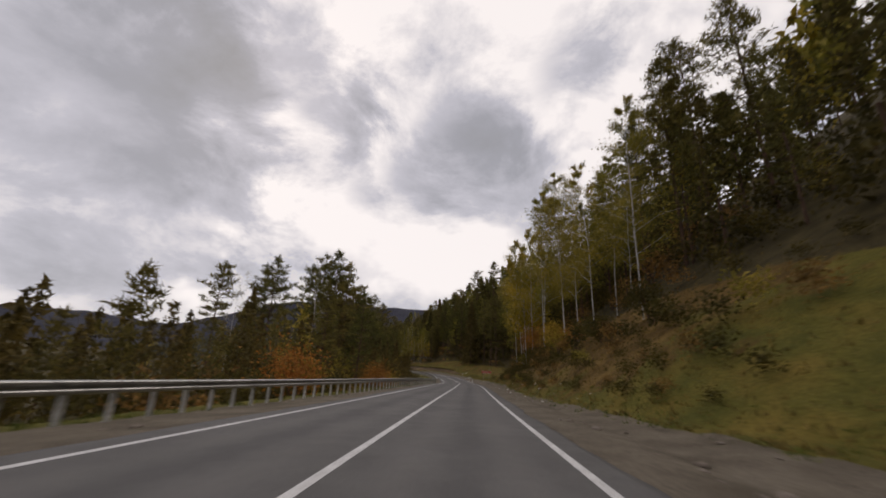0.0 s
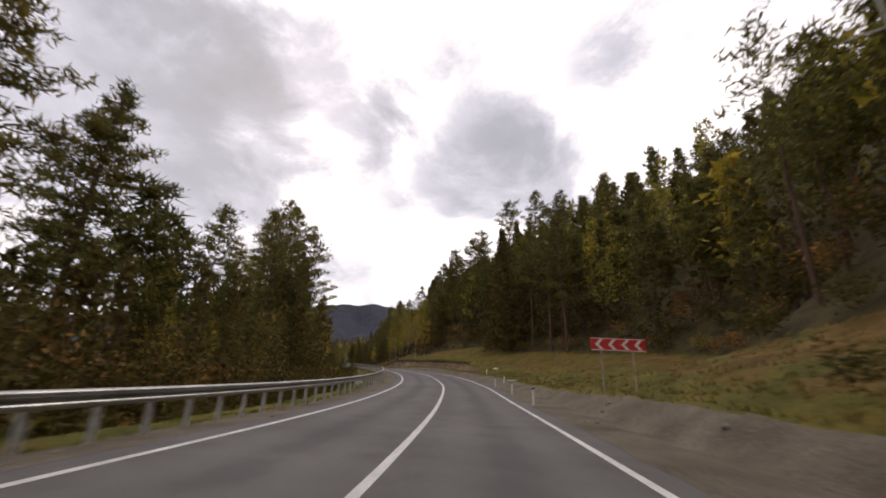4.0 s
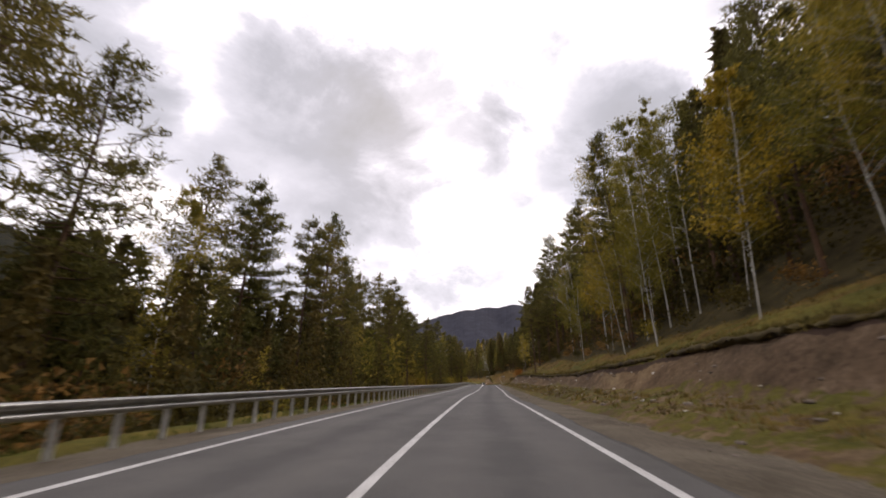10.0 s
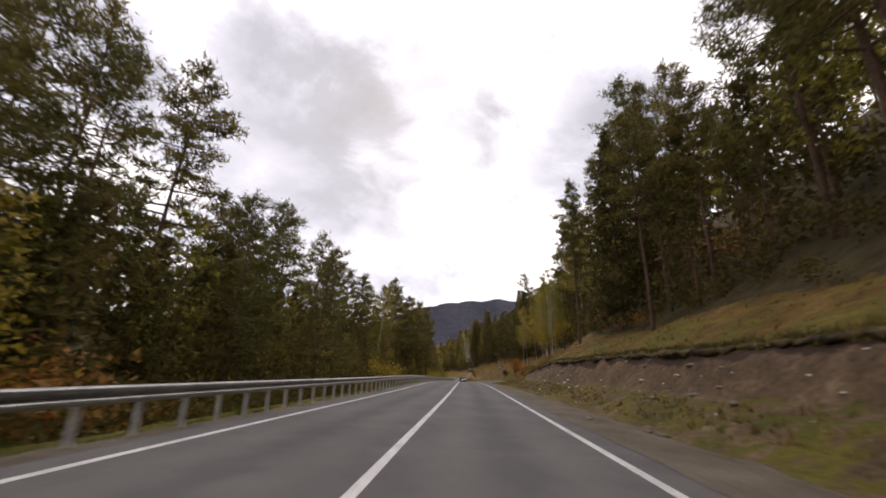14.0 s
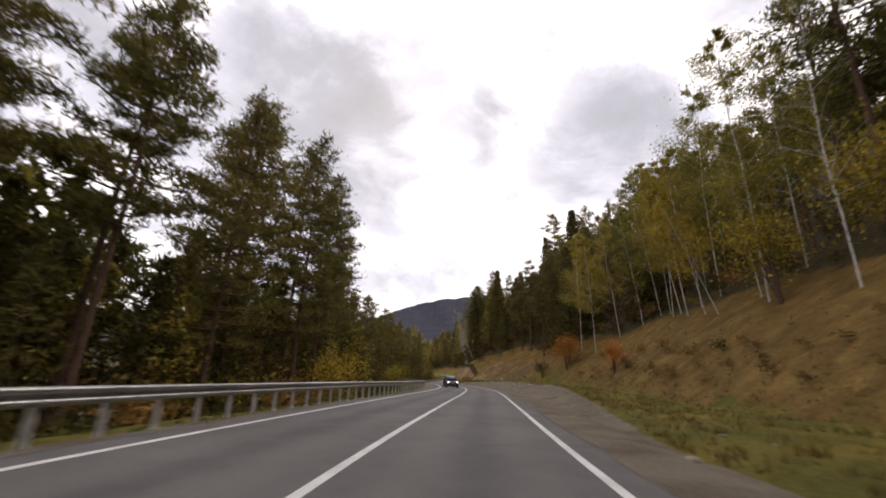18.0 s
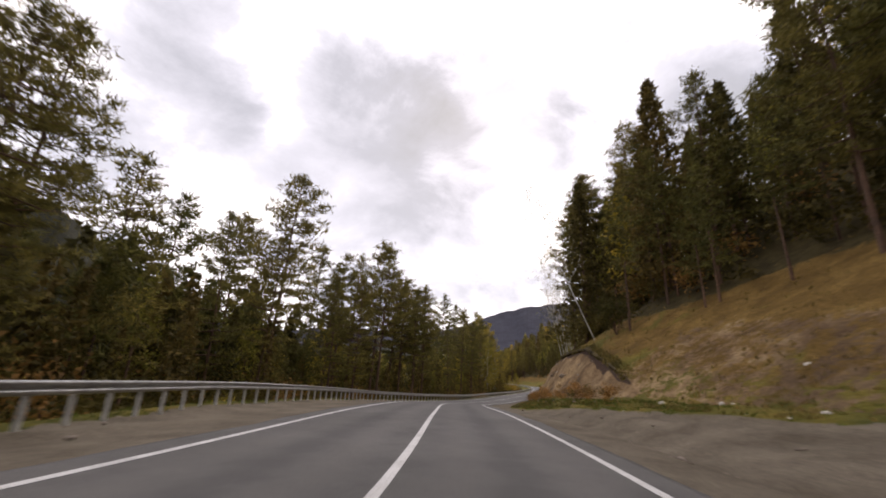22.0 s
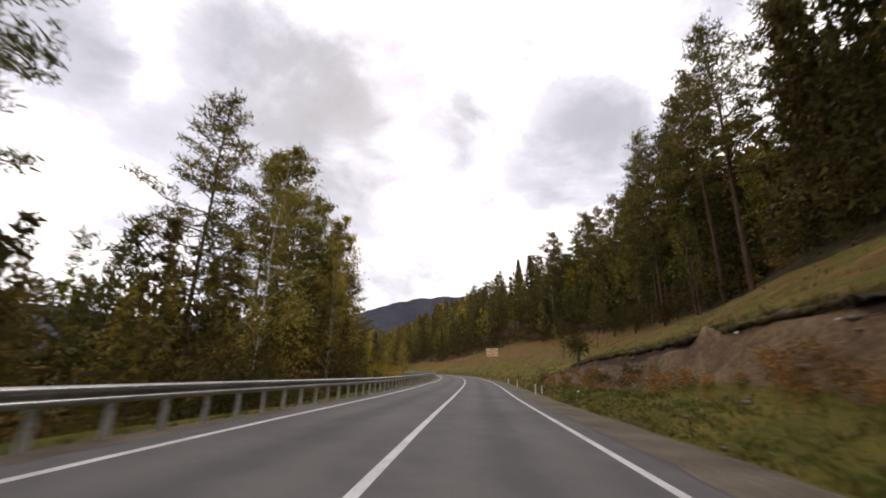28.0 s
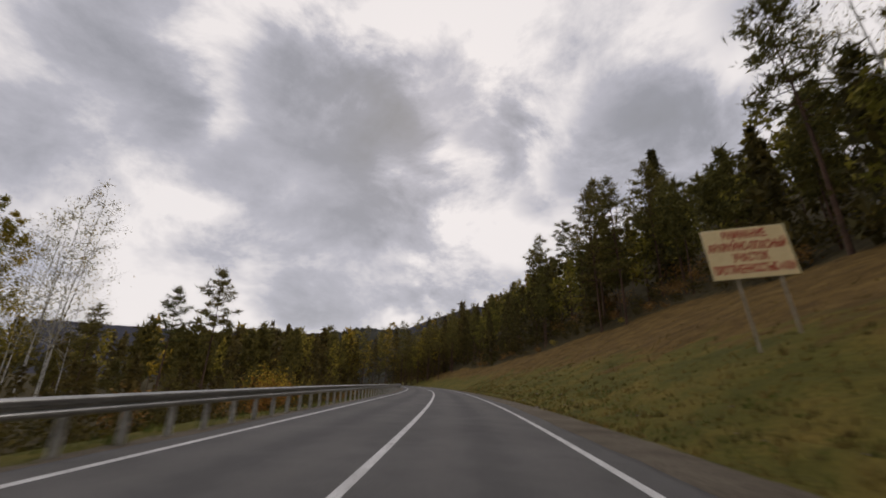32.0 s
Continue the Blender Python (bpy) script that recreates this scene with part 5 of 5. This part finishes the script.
def stones():
    """Loose stones and clods on the banks and gravel, in one mesh."""
    rng = np.random.default_rng(41)
    src = rock_mesh("stone", 1.0, rng, M_STONE)
    v0 = np.array([v.co for v in src.vertices])
    f0 = np.array([list(p.vertices) for p in src.polygons])
    bpy.data.meshes.remove(src)
    vs, fs = [], []
    for i in range(3000):
        s = rng.uniform(0, 720)
        toe, cut = prof(s, TOE), prof(s, CUT)
        if cut > 0.4 and rng.uniform() < 0.8:
            d = toe + rng.uniform(-2.6, 0.4 + 0.5 * cut)
        else:
            d = rng.uniform(5.0, 8.5) if rng.uniform() < 0.75 else -prof(s, RAIL) + rng.uniform(-0.5, 1.6)
            if -4.3 < d < 0:
                continue
        k = 0.02 + rng.exponential(0.045) * (1.5 if cut > 0.4 else 0.7)
        k = min(0.75 * k, 0.15)
        t = rng.uniform(0, 2 * math.pi)
        r = np.array([[math.cos(t), math.sin(t), 0], [-math.sin(t), math.cos(t), 0], [0, 0, 1]]) * k
        vs.append(v0 * rng.uniform(0.75, 1.25, 3) @ r + spot(s, d, -0.15 * k))
        fs.append(f0 + len(v0) * (len(vs) - 1))
    tagged(new("stones", mesh_np("stones", np.concatenate(vs), np.concatenate(fs), [M_STONE])), "loose stones and clods on the earth bank", "stones", kind="stuff")


stones()


def pale_stones():
    """Small whitish stones washed out of the cut banks and strewn over the lay-by's edge, in one mesh."""
    rng = np.random.default_rng(47)
    src = rock_mesh("stone", 1.0, rng, M_PALE)
    v0 = np.array([v.co for v in src.vertices])
    f0 = np.array([list(p.vertices) for p in src.polygons])
    bpy.data.meshes.remove(src)
    vs, fs = [], []
    for i in range(380):
        s = rng.choice([rng.uniform(196, 356), rng.uniform(20, 75), rng.uniform(440, 482), rng.uniform(500, 605)], p=[0.6, 0.12, 0.13, 0.15])
        d = prof(s, TOE) + (rng.uniform(-2.2, 0.5 + 0.5 * prof(s, CUT)) if s > 190 else rng.uniform(-1.0, 2.5))
        k = min(0.03 + rng.exponential(0.03), 0.13)
        t = rng.uniform(0, 2 * math.pi)
        r = np.array([[math.cos(t), math.sin(t), 0], [-math.sin(t), math.cos(t), 0], [0, 0, 1]]) * k
        vs.append(v0 * rng.uniform(0.7, 1.3, 3) @ r + spot(s, d, -0.3 * k))
        fs.append(f0 + len(v0) * (len(vs) - 1))
    tagged(new("stones", mesh_np("stones", np.concatenate(vs), np.concatenate(fs), [M_PALE])), "small whitish stones strewn over the earth banks", "stones", kind="stuff")


pale_stones()
rng = np.random.default_rng(43)
for s, d, k, mat in ((285.4, 11.2, 0.26, M_PALE), (287, 11.4, 0.2, M_PALE), (290.5, 11.0, 0.4, M_PALE), (291.5, 11.2, 0.3, M_STONE), (294, 9.8, 0.2, M_STONE), (216, 11.8, 0.3, M_STONE), (225, 11.6, 0.34, M_STONE), (333, 9.5, 0.25, M_STONE), (303, 9.6, 0.24, M_STONE), (502, 11.0, 0.35, M_STONE), (521, 10.6, 0.3, M_STONE)):
    ob = tagged(new("boulder", rock_mesh("boulder", k, rng, mat, 2)), "rough brownish boulder on the earth bank" if mat is M_STONE else "pale grey boulder on the bank's grassy edge", "boulder", group="boulders on the bank")
    ob.location = spot(s, d, 0.1 * k)
    ob.rotation_euler = (0, 0, rng.uniform(0, 6))
ob = tagged(new("white_boulder", rock_mesh("white_boulder", 0.4, rng, M_PALE, 2)), "large whitish boulder lying in the dry meadow", "boulder")
ob.location = spot(152, 12.4, 0.05)
ob = tagged(new("white_boulder", rock_mesh("white_boulder", 0.4, rng, M_PALE, 2)), "flat whitish stone behind the guardrail", "boulder")
ob.location = spot(133, -7.6, 0.05)


for s, d, k in ((471.5, 13.6, 0.16), (473, 13.8, 0.2), (478, 14.6, 0.18), (583, 10.4, 0.12), (586, 10.5, 0.1), (212, 8.8, 0.1), (206, 8.4, 0.12), (238, 8.2, 0.11)):
    ob = tagged(new("pale_stone", rock_mesh("pale_stone", k, rng, M_PALE, 2)), "small pale stone beside the gravel", "stone", group="pale stones")
    ob.location = spot(s, d, 0.2 * k)


# ---- turf that overhangs the cut banks ----
def turf(s_a, s_b, seed):
    rng = np.random.default_rng(seed)
    s = np.arange(s_a, s_b, 0.25)
    cut, toe = prof(s, CUT), prof(s, TOE)
    w = toe + 0.35 * wave(s, 0 * s, 5, 1.0) + 0.5 + 0.55 * cut
    out = np.interp(s, [s_a, s_a + 6, s_b - 6, s_b], [0.05, 1, 1, 0.05]) * (0.62 + 0.42 * wave(s, 0 * s, 1.7, seed) + 0.22 * wave(s, 0 * s, 0.45, seed + 3) + rng.normal(0, 0.10, len(s)))
    prof_r = np.array([0.55, 0.1, -0.28, -0.42, -0.36, -0.05])
    prof_z = np.array([0.0, 0.06, 0.05, -0.06, -0.24, -0.36])
    g = at(s[:, None], w[:, None] + prof_r[None] * out[:, None])
    top = lift(s, w + 0.1)
    g[..., 2] += top[:, None] + 0.8 * prof_z[None] * out[:, None] + rng.normal(0, 0.06, g.shape[:2])
    me = mesh_np("bank_edge", g, grid_faces(len(s), 6), [M_TURF], smooth=False)
    tagged(new("bank_edge", me), "overhanging turf edge along the top of the cut bank", "bank", kind="structure")


M_TURF = two_scale("turf", [(0.35, (0.040, 0.027, 0.016)), (0.65, (0.105, 0.080, 0.030))], 0.9, 7, 0.95, 9, 0.8, 0.06)
def lip(s_a, s_b, count, rng):
    s = rng.uniform(s_a, s_b, count)
    w = prof(s, TOE) + 0.35 * wave(s, 0 * s, 5, 1.0) + 0.5 + 0.55 * prof(s, CUT)
    return s, w + rng.uniform(-0.12, 0.6, count)


rng = np.random.default_rng(91)
a, b = lip(162, 362, 7000, rng), lip(488, 606, 4600, rng)
s, d = np.concatenate([a[0], b[0]]), np.concatenate([a[1], b[1]])
tufts("lip_grass", "ragged dry grass hanging over the bank's edge", M_DRY, s, d, rng.uniform(0.14, 0.34, len(s)), rng)
turf(160, 364, 7)
turf(487, 606, 8)


# ---- road furniture ----
def boxm(name, sx, sy, sz, mat, bevel=0.0, at_z=0.0, seg=1):
    """A bevelled block that stands on z = at_z."""
    bm = bmesh.new()
    bmesh.ops.create_cube(bm, size=1.0)
    for v in bm.verts:
        v.co = Vector((v.co.x * sx, v.co.y * sy, (v.co.z + 0.5) * sz + at_z))
    if bevel:
        bmesh.ops.bevel(bm, geom=bm.edges[:], offset=bevel, segments=seg, affect="EDGES")
    me = bpy.data.meshes.new(name)
    bm.to_mesh(me)
    bm.free()
    me.materials.append(mat)
    return me


def tubem(name, pts, radii, mat, n=10):
    v, f = tube(pts, radii, n)
    return mesh_np(name, v, f, [mat], smooth=True)


def plain(name, stops, rough=0.5, s1=3, s2=30, metal=0.0):
    return two_scale(name, stops, s1, s2, rough, metal=metal, stops2=[(0.3, (0.9, 0.9, 0.9)), (0.7, (1.06, 1.06, 1.06))])


M_WHITE = plain("white_plastic", [(0.3, (0.62, 0.61, 0.57)), (0.7, (0.75, 0.74, 0.70))], 0.5)
M_BLACK = plain("black_band", [(0.3, (0.02, 0.02, 0.02)), (0.7, (0.035, 0.035, 0.035))], 0.6)
M_RED = plain("red_film", [(0.3, (0.45, 0.030, 0.030)), (0.7, (0.56, 0.05, 0.045))], 0.4)
M_LETTER = plain("red_letter_paint", [(0.3, (0.42, 0.018, 0.012)), (0.7, (0.52, 0.03, 0.02))], 0.6)
M_CREAM = plain("cream_board", [(0.3, (0.86, 0.68, 0.36)), (0.7, (0.93, 0.77, 0.45))], 0.5)
M_BLUE = plain("blue_film", [(0.3, (0.06, 0.09, 0.24)), (0.7, (0.09, 0.13, 0.31))], 0.4)
M_POSTG = plain("weathered_post", [(0.3, (0.26, 0.22, 0.16)), (0.7, (0.40, 0.35, 0.27))], 0.8)


def facing(s, d, sink=0.0, turn=0.0):
    """A pose at (s, d) on the ground whose -y side faces the traffic that comes along the road."""
    p = spot(s, d, sink)
    n = centre(s)[1]
    return pose(*p, 0, 0, math.degrees(math.atan2(n[1], n[0])) + turn)


def delineator():
    ob = tagged(new("delineator_post"), "white plastic marker post with a black band by the road", "marker post", group="marker posts")
    v = []
    for z, k in ((-0.3, 1), (0.72, 0.92), (0.80, 0.86)):
        for a in np.linspace(0, 2 * math.pi, 12, endpoint=False):
            v.append((0.06 * k * math.cos(a), 0.045 * k * math.sin(a), z + (0.03 * math.cos(a) if z > 0.78 else 0)))
    f = np.concatenate([grid_faces(3, 12, wrap=True)])
    part("post", mesh_np("post", np.array(v), f, [M_WHITE], smooth=True), ob)
    v = []
    for z in (0.70, 0.792):
        for a in np.linspace(0, 2 * math.pi, 12, endpoint=False):
            v.append((0.0565 * math.cos(a), 0.0425 * math.sin(a), z + 0.03 * math.cos(a)))
    part("band", mesh_np("band", np.array(v), grid_faces(2, 12, wrap=True), [M_BLACK], smooth=True), ob, "black slanted band")
    part("reflector", boxm("reflector", 0.03, 0.012, 0.06, M_POSTG, 0.003), ob, "small dull reflector").location = (0, -0.045, 0.60)
    return ob


first = delineator()
first.matrix_basis = facing(146.5, 8.8)
for s, d, turn in ((134.2, 7.1, 4), (112, 4.5, 0), (119, 4.5, 3), (127, 4.6, -4), (599.7, 5.6, 0), (601.2, 6.3, 6), (611.9, 5.5, -5), (621.3, 5.5, 2)):
    copy_thing(first, facing(s, d, 0, turn))


copy_thing(first, facing(134.3, 7.75, -0.10, 0) @ pose(0, 0, 0, 0, 88, -8))["label"] = "fallen white marker post lying in the grass"


def chevron_sign():
    ob = tagged(new("chevron_sign"), "long red curve sign with white chevrons on two posts", "road sign")
    for x in (-0.7, 0.6):
        part("post", tubem("post", [(x, 0.04, -1.0), (x, 0.04, 1.75)], [0.035, 0.035], M_POSTG), ob)
    board = part("board", boxm("board", 2.25, 0.03, 0.5, M_RED, 0.008, 1.25), ob, "red board with white border")
    for x, z, w, h in ((0, 1.26, 2.21, 0.025), (0, 1.715, 2.21, 0.025)):
        part("border", boxm("border", w, 0.006, h, M_WHITE, 0, z), board).location = (0, -0.018, 0)
    for x in (-0.8, -0.27, 0.27, 0.8):
        v = []
        for y in (0.0, -0.006):
            v += [(x - 0.14, y, 1.5), (x + 0.06, y, 1.70), (x + 0.19, y, 1.70), (x - 0.01, y, 1.5), (x + 0.19, y, 1.30), (x + 0.06, y, 1.30)]
        bm = bmesh.new()
        vs = [bm.verts.new(q) for q in v]
        for fc in ((0, 1, 2, 3), (0, 3, 4, 5), (6, 9, 8, 7), (6, 11, 10, 9), (0, 6, 7, 1), (1, 7, 8, 2), (2, 8, 9, 3), (3, 9, 10, 4), (4, 10, 11, 5), (5, 11, 6, 0)):
            bm.faces.new([vs[i] for i in fc])
        me = bpy.data.meshes.new("chevron")
        bm.to_mesh(me)
        bm.free()
        me.materials.append(M_WHITE)
        part("chevron", me, board, "white chevron").location = (0, -0.017, 0)
    return ob


def stub():
    ob = tagged(new("marker_stub"), "short broken white marker stub on the gravel edge", "marker post", group="broken marker stubs")
    part("post", tubem("post", [(0, 0, -0.2), (0.01, 0, 0.16), (0.03, 0.01, 0.24)], [0.05, 0.048, 0.03], M_WHITE, 8), ob)
    return ob


one = stub()
one.matrix_basis = facing(366.3, 6.1)
copy_thing(one, facing(365.9, 6.45, 0.04, 30))
chevron_sign().matrix_basis = facing(110, 8.0, -0.45, 4) @ Matrix.Scale(1.12, 4)


def lettering(name, text, size, mat, parent, x, y, z, label):
    cu = bpy.data.curves.new(name, "FONT")
    cu.body, cu.size, cu.align_x, cu.align_y, cu.extrude = text, size, "CENTER", "CENTER", 0.004
    cu.offset = 0.010
    tmp = bpy.data.objects.new(name, cu)
    scene.collection.objects.link(tmp)
    me = bpy.data.meshes.new_from_object(tmp.evaluated_get(bpy.context.evaluated_depsgraph_get()))
    bpy.data.objects.remove(tmp)
    me.materials.clear()
    me.materials.append(mat)
    ob = part(name, me, parent, label)
    ob.matrix_local = pose(x, y, z, 90, 0, 0)
    return ob


def warning_board():
    ob = tagged(new("warning_board"), "cream board with four lines of red Cyrillic lettering on two posts", "road sign")
    for x in (-0.65, 0.85):
        part("post", tubem("post", [(x, 0.08, -0.7), (x, 0.08, 4.4)], [0.05, 0.05], M_POSTG), ob)
    board = part("board", boxm("board", 3.0, 0.04, 2.0, M_CREAM, 0.01, 2.58), ob, "cream sheet-metal board")
    for text, z, size, width in (("ВНИМАНИЕ", 4.28, 0.44, 1.55), ("АВАРИЙНО-ОПАСНЫЙ", 3.81, 0.44, 2.75), ("УЧАСТОК", 3.37, 0.44, 1.25), ("ПРОТЯЖЕННОСТЬЮ 4 КМ", 2.92, 0.44, 2.82)):
        t = lettering("lettering", text, size, M_LETTER, board, 0, -0.03, z, "red painted lettering")
        w = max(v.co.x for v in t.data.vertices) - min(v.co.x for v in t.data.vertices)
        t.matrix_local = pose(0, -0.03, z, 90, 0, 0) @ Matrix.Diagonal((width / w, 1, 1, 1))
    return ob


warning_board().matrix_basis = facing(673, 12.6, 0.2, -7) @ pose(0, 0, 0, 0, -5, 0)


def blue_sign():
    ob = tagged(new("blue_sign"), "small blue name plate with white marks on two poles", "road sign")
    for x in (0.25, 0.6):
        part("pole", tubem("pole", [(x, 0.03, -0.5), (x, 0.03, 3.25)], [0.03, 0.03], M_POSTG), ob)
    plate = part("plate", boxm("plate", 1.25, 0.02, 0.3, M_BLUE, 0.005, 2.9), ob, "blue plate")
    for i, w in enumerate((0.10, 0.14, 0.10, 0.12, 0.09, 0.12)):
        part("mark", boxm("mark", w, 0.006, 0.13, M_WHITE, 0.0, 2.985), plate, "white mark").location = (-0.46 + 0.18 * i, -0.013, 0)
    return ob


blue_sign().matrix_basis = facing(380, 7.8, 0, 24)
stake = tagged(new("wooden_stake", tubem("wooden_stake", [(0, 0, -0.3), (-0.06, 0, 0.6), (-0.15, 0.02, 1.5)], [0.05, 0.05, 0.045], M_POSTG)), "pale weathered stake leaning on the meadow slope", "stake")
stake.location = spot(143, 17.5)


# ---- the dark blue car in the oncoming lane ----
M_CARP = material("dark_blue_paint", lambda t, b: (t.links.new(ramp_of(t, tex(t, 1.2, 3), [(0.3, (0.012, 0.012, 0.034)), (0.7, (0.018, 0.018, 0.048))]), b.inputs["Base Color"]), setattr(b.inputs["Roughness"], "default_value", 0.38), setattr(b.inputs["Coat Weight"], "default_value", 0.25), setattr(b.inputs["Specular IOR Level"], "default_value", 0.25)))
M_GLASS = plain("dark_glass", [(0.3, (0.035, 0.042, 0.05)), (0.7, (0.05, 0.058, 0.066))], 0.08)
M_TYRE = plain("tyre_rubber", [(0.3, (0.02, 0.02, 0.02)), (0.7, (0.032, 0.032, 0.032))], 0.85)
M_CHROME = plain("chrome", [(0.3, (0.55, 0.55, 0.56)), (0.7, (0.68, 0.68, 0.7))], 0.25, metal=0.9)


def lamp_build(t, b):
    b.inputs["Base Color"].default_value = (0.8, 0.8, 0.78, 1)
    b.inputs["Emission Color"].default_value = (1.0, 0.97, 0.9, 1)
    b.inputs["Emission Strength"].default_value = 2.2


M_LAMP = material("headlight_lens", lamp_build)


def loft(name, rows, mat, smooth=True):
    """A closed skin through cross-sections: rows of (y, half-width at sill, half-width at top, z low, z high)."""
    ring = []
    for y, wl_, wt_, z0, z1 in rows:
        zm = z0 + 0.55 * (z1 - z0)
        ring.append([(-wl_ * 0.94, y, z0), (-wl_, y, z0 + 0.12 * (z1 - z0)), (-wl_, y, zm), (-wt_, y, z1 - 0.04), (-wt_ * 0.9, y, z1), (wt_ * 0.9, y, z1), (wt_, y, z1 - 0.04), (wl_, y, zm), (wl_, y, z0 + 0.12 * (z1 - z0)), (wl_ * 0.94, y, z0)])
    v = np.array(ring).reshape(-1, 3)
    bm = bmesh.new()
    vs = [bm.verts.new(q) for q in v]
    for f in grid_faces(len(rows), 10, wrap=True):
        bm.faces.new([vs[i] for i in f])
    bm.faces.new(vs[:10])
    bm.faces.new(vs[-10:][::-1])
    bmesh.ops.recalc_face_normals(bm, faces=bm.faces[:])
    me = bpy.data.meshes.new(name)
    bm.to_mesh(me)
    bm.free()
    me.materials.append(mat)
    return me


def car():
    ob = tagged(new("car"), "dark blue off-road car with lit headlights in the oncoming lane", "car")
    part("body", loft("body", [(-2.32, 0.74, 0.70, 0.42, 0.80), (-2.22, 0.84, 0.80, 0.30, 0.92), (-1.9, 0.91, 0.86, 0.28, 1.02), (-1.0, 0.92, 0.87, 0.28, 1.10), (0.0, 0.92, 0.88, 0.28, 1.12), (1.6, 0.92, 0.88, 0.30, 1.12), (2.2, 0.88, 0.85, 0.34, 1.10), (2.32, 0.80, 0.78, 0.42, 1.02)], M_CARP), ob)
    part("cabin", loft("cabin", [(-0.98, 0.80, 0.74, 1.08, 1.12), (-0.28, 0.80, 0.66, 1.08, 1.72), (0.3, 0.81, 0.68, 1.08, 1.78), (1.5, 0.80, 0.67, 1.08, 1.76), (2.12, 0.76, 0.66, 1.08, 1.55)], M_CARP), ob)
    bm_w = mesh_np("windscreen", [(-0.70, -0.93, 1.15), (0.70, -0.93, 1.15), (0.60, -0.33, 1.66), (-0.60, -0.33, 1.66), (-0.70, -0.965, 1.16), (0.70, -0.965, 1.16), (0.60, -0.365, 1.68), (-0.60, -0.365, 1.68)], [(0, 1, 2, 3), (4, 7, 6, 5), (0, 4, 5, 1), (1, 5, 6, 2), (2, 6, 7, 3), (3, 7, 4, 0)], [M_GLASS])
    part("windscreen", bm_w, ob, "dark reflecting windscreen")
    for sx in (-1, 1):
        for y0, y1 in ((-0.45, 0.45), (0.55, 1.4)):
            x0, x1 = sx * 0.825, sx * 0.715
            o = sx * 0.012
            part("side_window", mesh_np("side_window", [(x0, y0 - 0.1, 1.17), (x0, y1, 1.17), (x1, y1, 1.62), (x1, y0 + 0.15, 1.62), (x0 - o * 3, y0 - 0.1, 1.17), (x0 - o * 3, y1, 1.17), (x1 - o * 3, y1, 1.62), (x1 - o * 3, y0 + 0.15, 1.62)], [(0, 1, 2, 3), (4, 7, 6, 5), (0, 4, 5, 1), (1, 5, 6, 2), (2, 6, 7, 3), (3, 7, 4, 0)], [M_GLASS]), ob, "dark side window")
        part("headlight", boxm("headlight", 0.36, 0.10, 0.17, M_LAMP, 0.03, 0.80, 2), ob, "lit white headlight").location = (sx * 0.60, -2.22, 0)
        mir = part("mirror", boxm("mirror", 0.22, 0.12, 0.16, M_CHROME, 0.03, 1.12, 2), ob, "bright wing mirror")
        mir.location = (sx * 1.0, -0.62, 0)
        part("roof_rail", boxm("roof_rail", 0.04, 1.7, 0.04, M_CHROME, 0.01, 1.775), ob).location = (sx * 0.58, 0.75, 0)
        for y in (-1.45, 1.4):
            wheel = part("wheel", tubem("wheel", [(-0.08, 0, 0), (0.08, 0, 0)], [0.15, 0.15], M_BLACK, 12), ob)
            wheel.location = (sx * 0.80, y, 0.36)
            ang = np.linspace(0, 2 * math.pi, 24, endpoint=False)
            rings = []
            for x, r in ((-0.11, 0.24), (-0.12, 0.31), (-0.09, 0.36), (0.09, 0.36), (0.12, 0.31), (0.11, 0.24)):
                rings.append(np.c_[np.full(24, x), r * np.cos(ang), r * np.sin(ang)])
            part("tyre", mesh_np("tyre", np.array(rings), grid_faces(6, 24, wrap=True), [M_TYRE], smooth=True), wheel, "black tyre")
            rings = []
            for x, r in ((0.02, 0.03), (0.07, 0.08), (0.05, 0.20), (0.10, 0.245)):
                rings.append(np.c_[np.full(24, x * sx), r * np.cos(ang), r * np.sin(ang)])
            part("rim", mesh_np("rim", np.array(rings), grid_faces(4, 24, wrap=True), [M_CHROME], smooth=True), wheel, "alloy rim")
    part("bumper", boxm("bumper", 1.7, 0.16, 0.26, M_CARP, 0.05, 0.40, 2), ob).location = (0, -2.30, 0)
    part("bumper_trim", boxm("bumper_trim", 0.95, 0.03, 0.035, M_CHROME, 0.01, 0.50), ob, "bright bumper strip").location = (0, -2.385, 0)
    grille = part("grille", boxm("grille", 0.80, 0.06, 0.16, M_BLACK, 0.015, 0.80), ob, "dark grille")
    grille.location = (0, -2.315, 0)
    for z in (0.83, 0.87, 0.91):
        part("bar", boxm("bar", 0.74, 0.02, 0.014, M_CHROME, 0.004, z), grille, "chrome bar").location = (0, -0.035, 0)
    plate = part("number_plate", boxm("number_plate", 0.52, 0.015, 0.11, M_WHITE, 0.003, 0.645), ob, "white number plate")
    plate.location = (0, -2.39, 0)
    part("mark", boxm("mark", 0.38, 0.006, 0.055, M_BLACK, 0.0, 0.67), plate, "dark bar").location = (-0.02, -0.010, 0)
    return ob


cp = at(441.0, -2.0)
cn = centre(441.0)[1]
car().matrix_basis = pose(cp[0], cp[1], cp[2] + 0.005, 0, 0, math.degrees(math.atan2(cn[1], cn[0])) + 7) @ Matrix.Diagonal((1, 1, 0.9, 1))
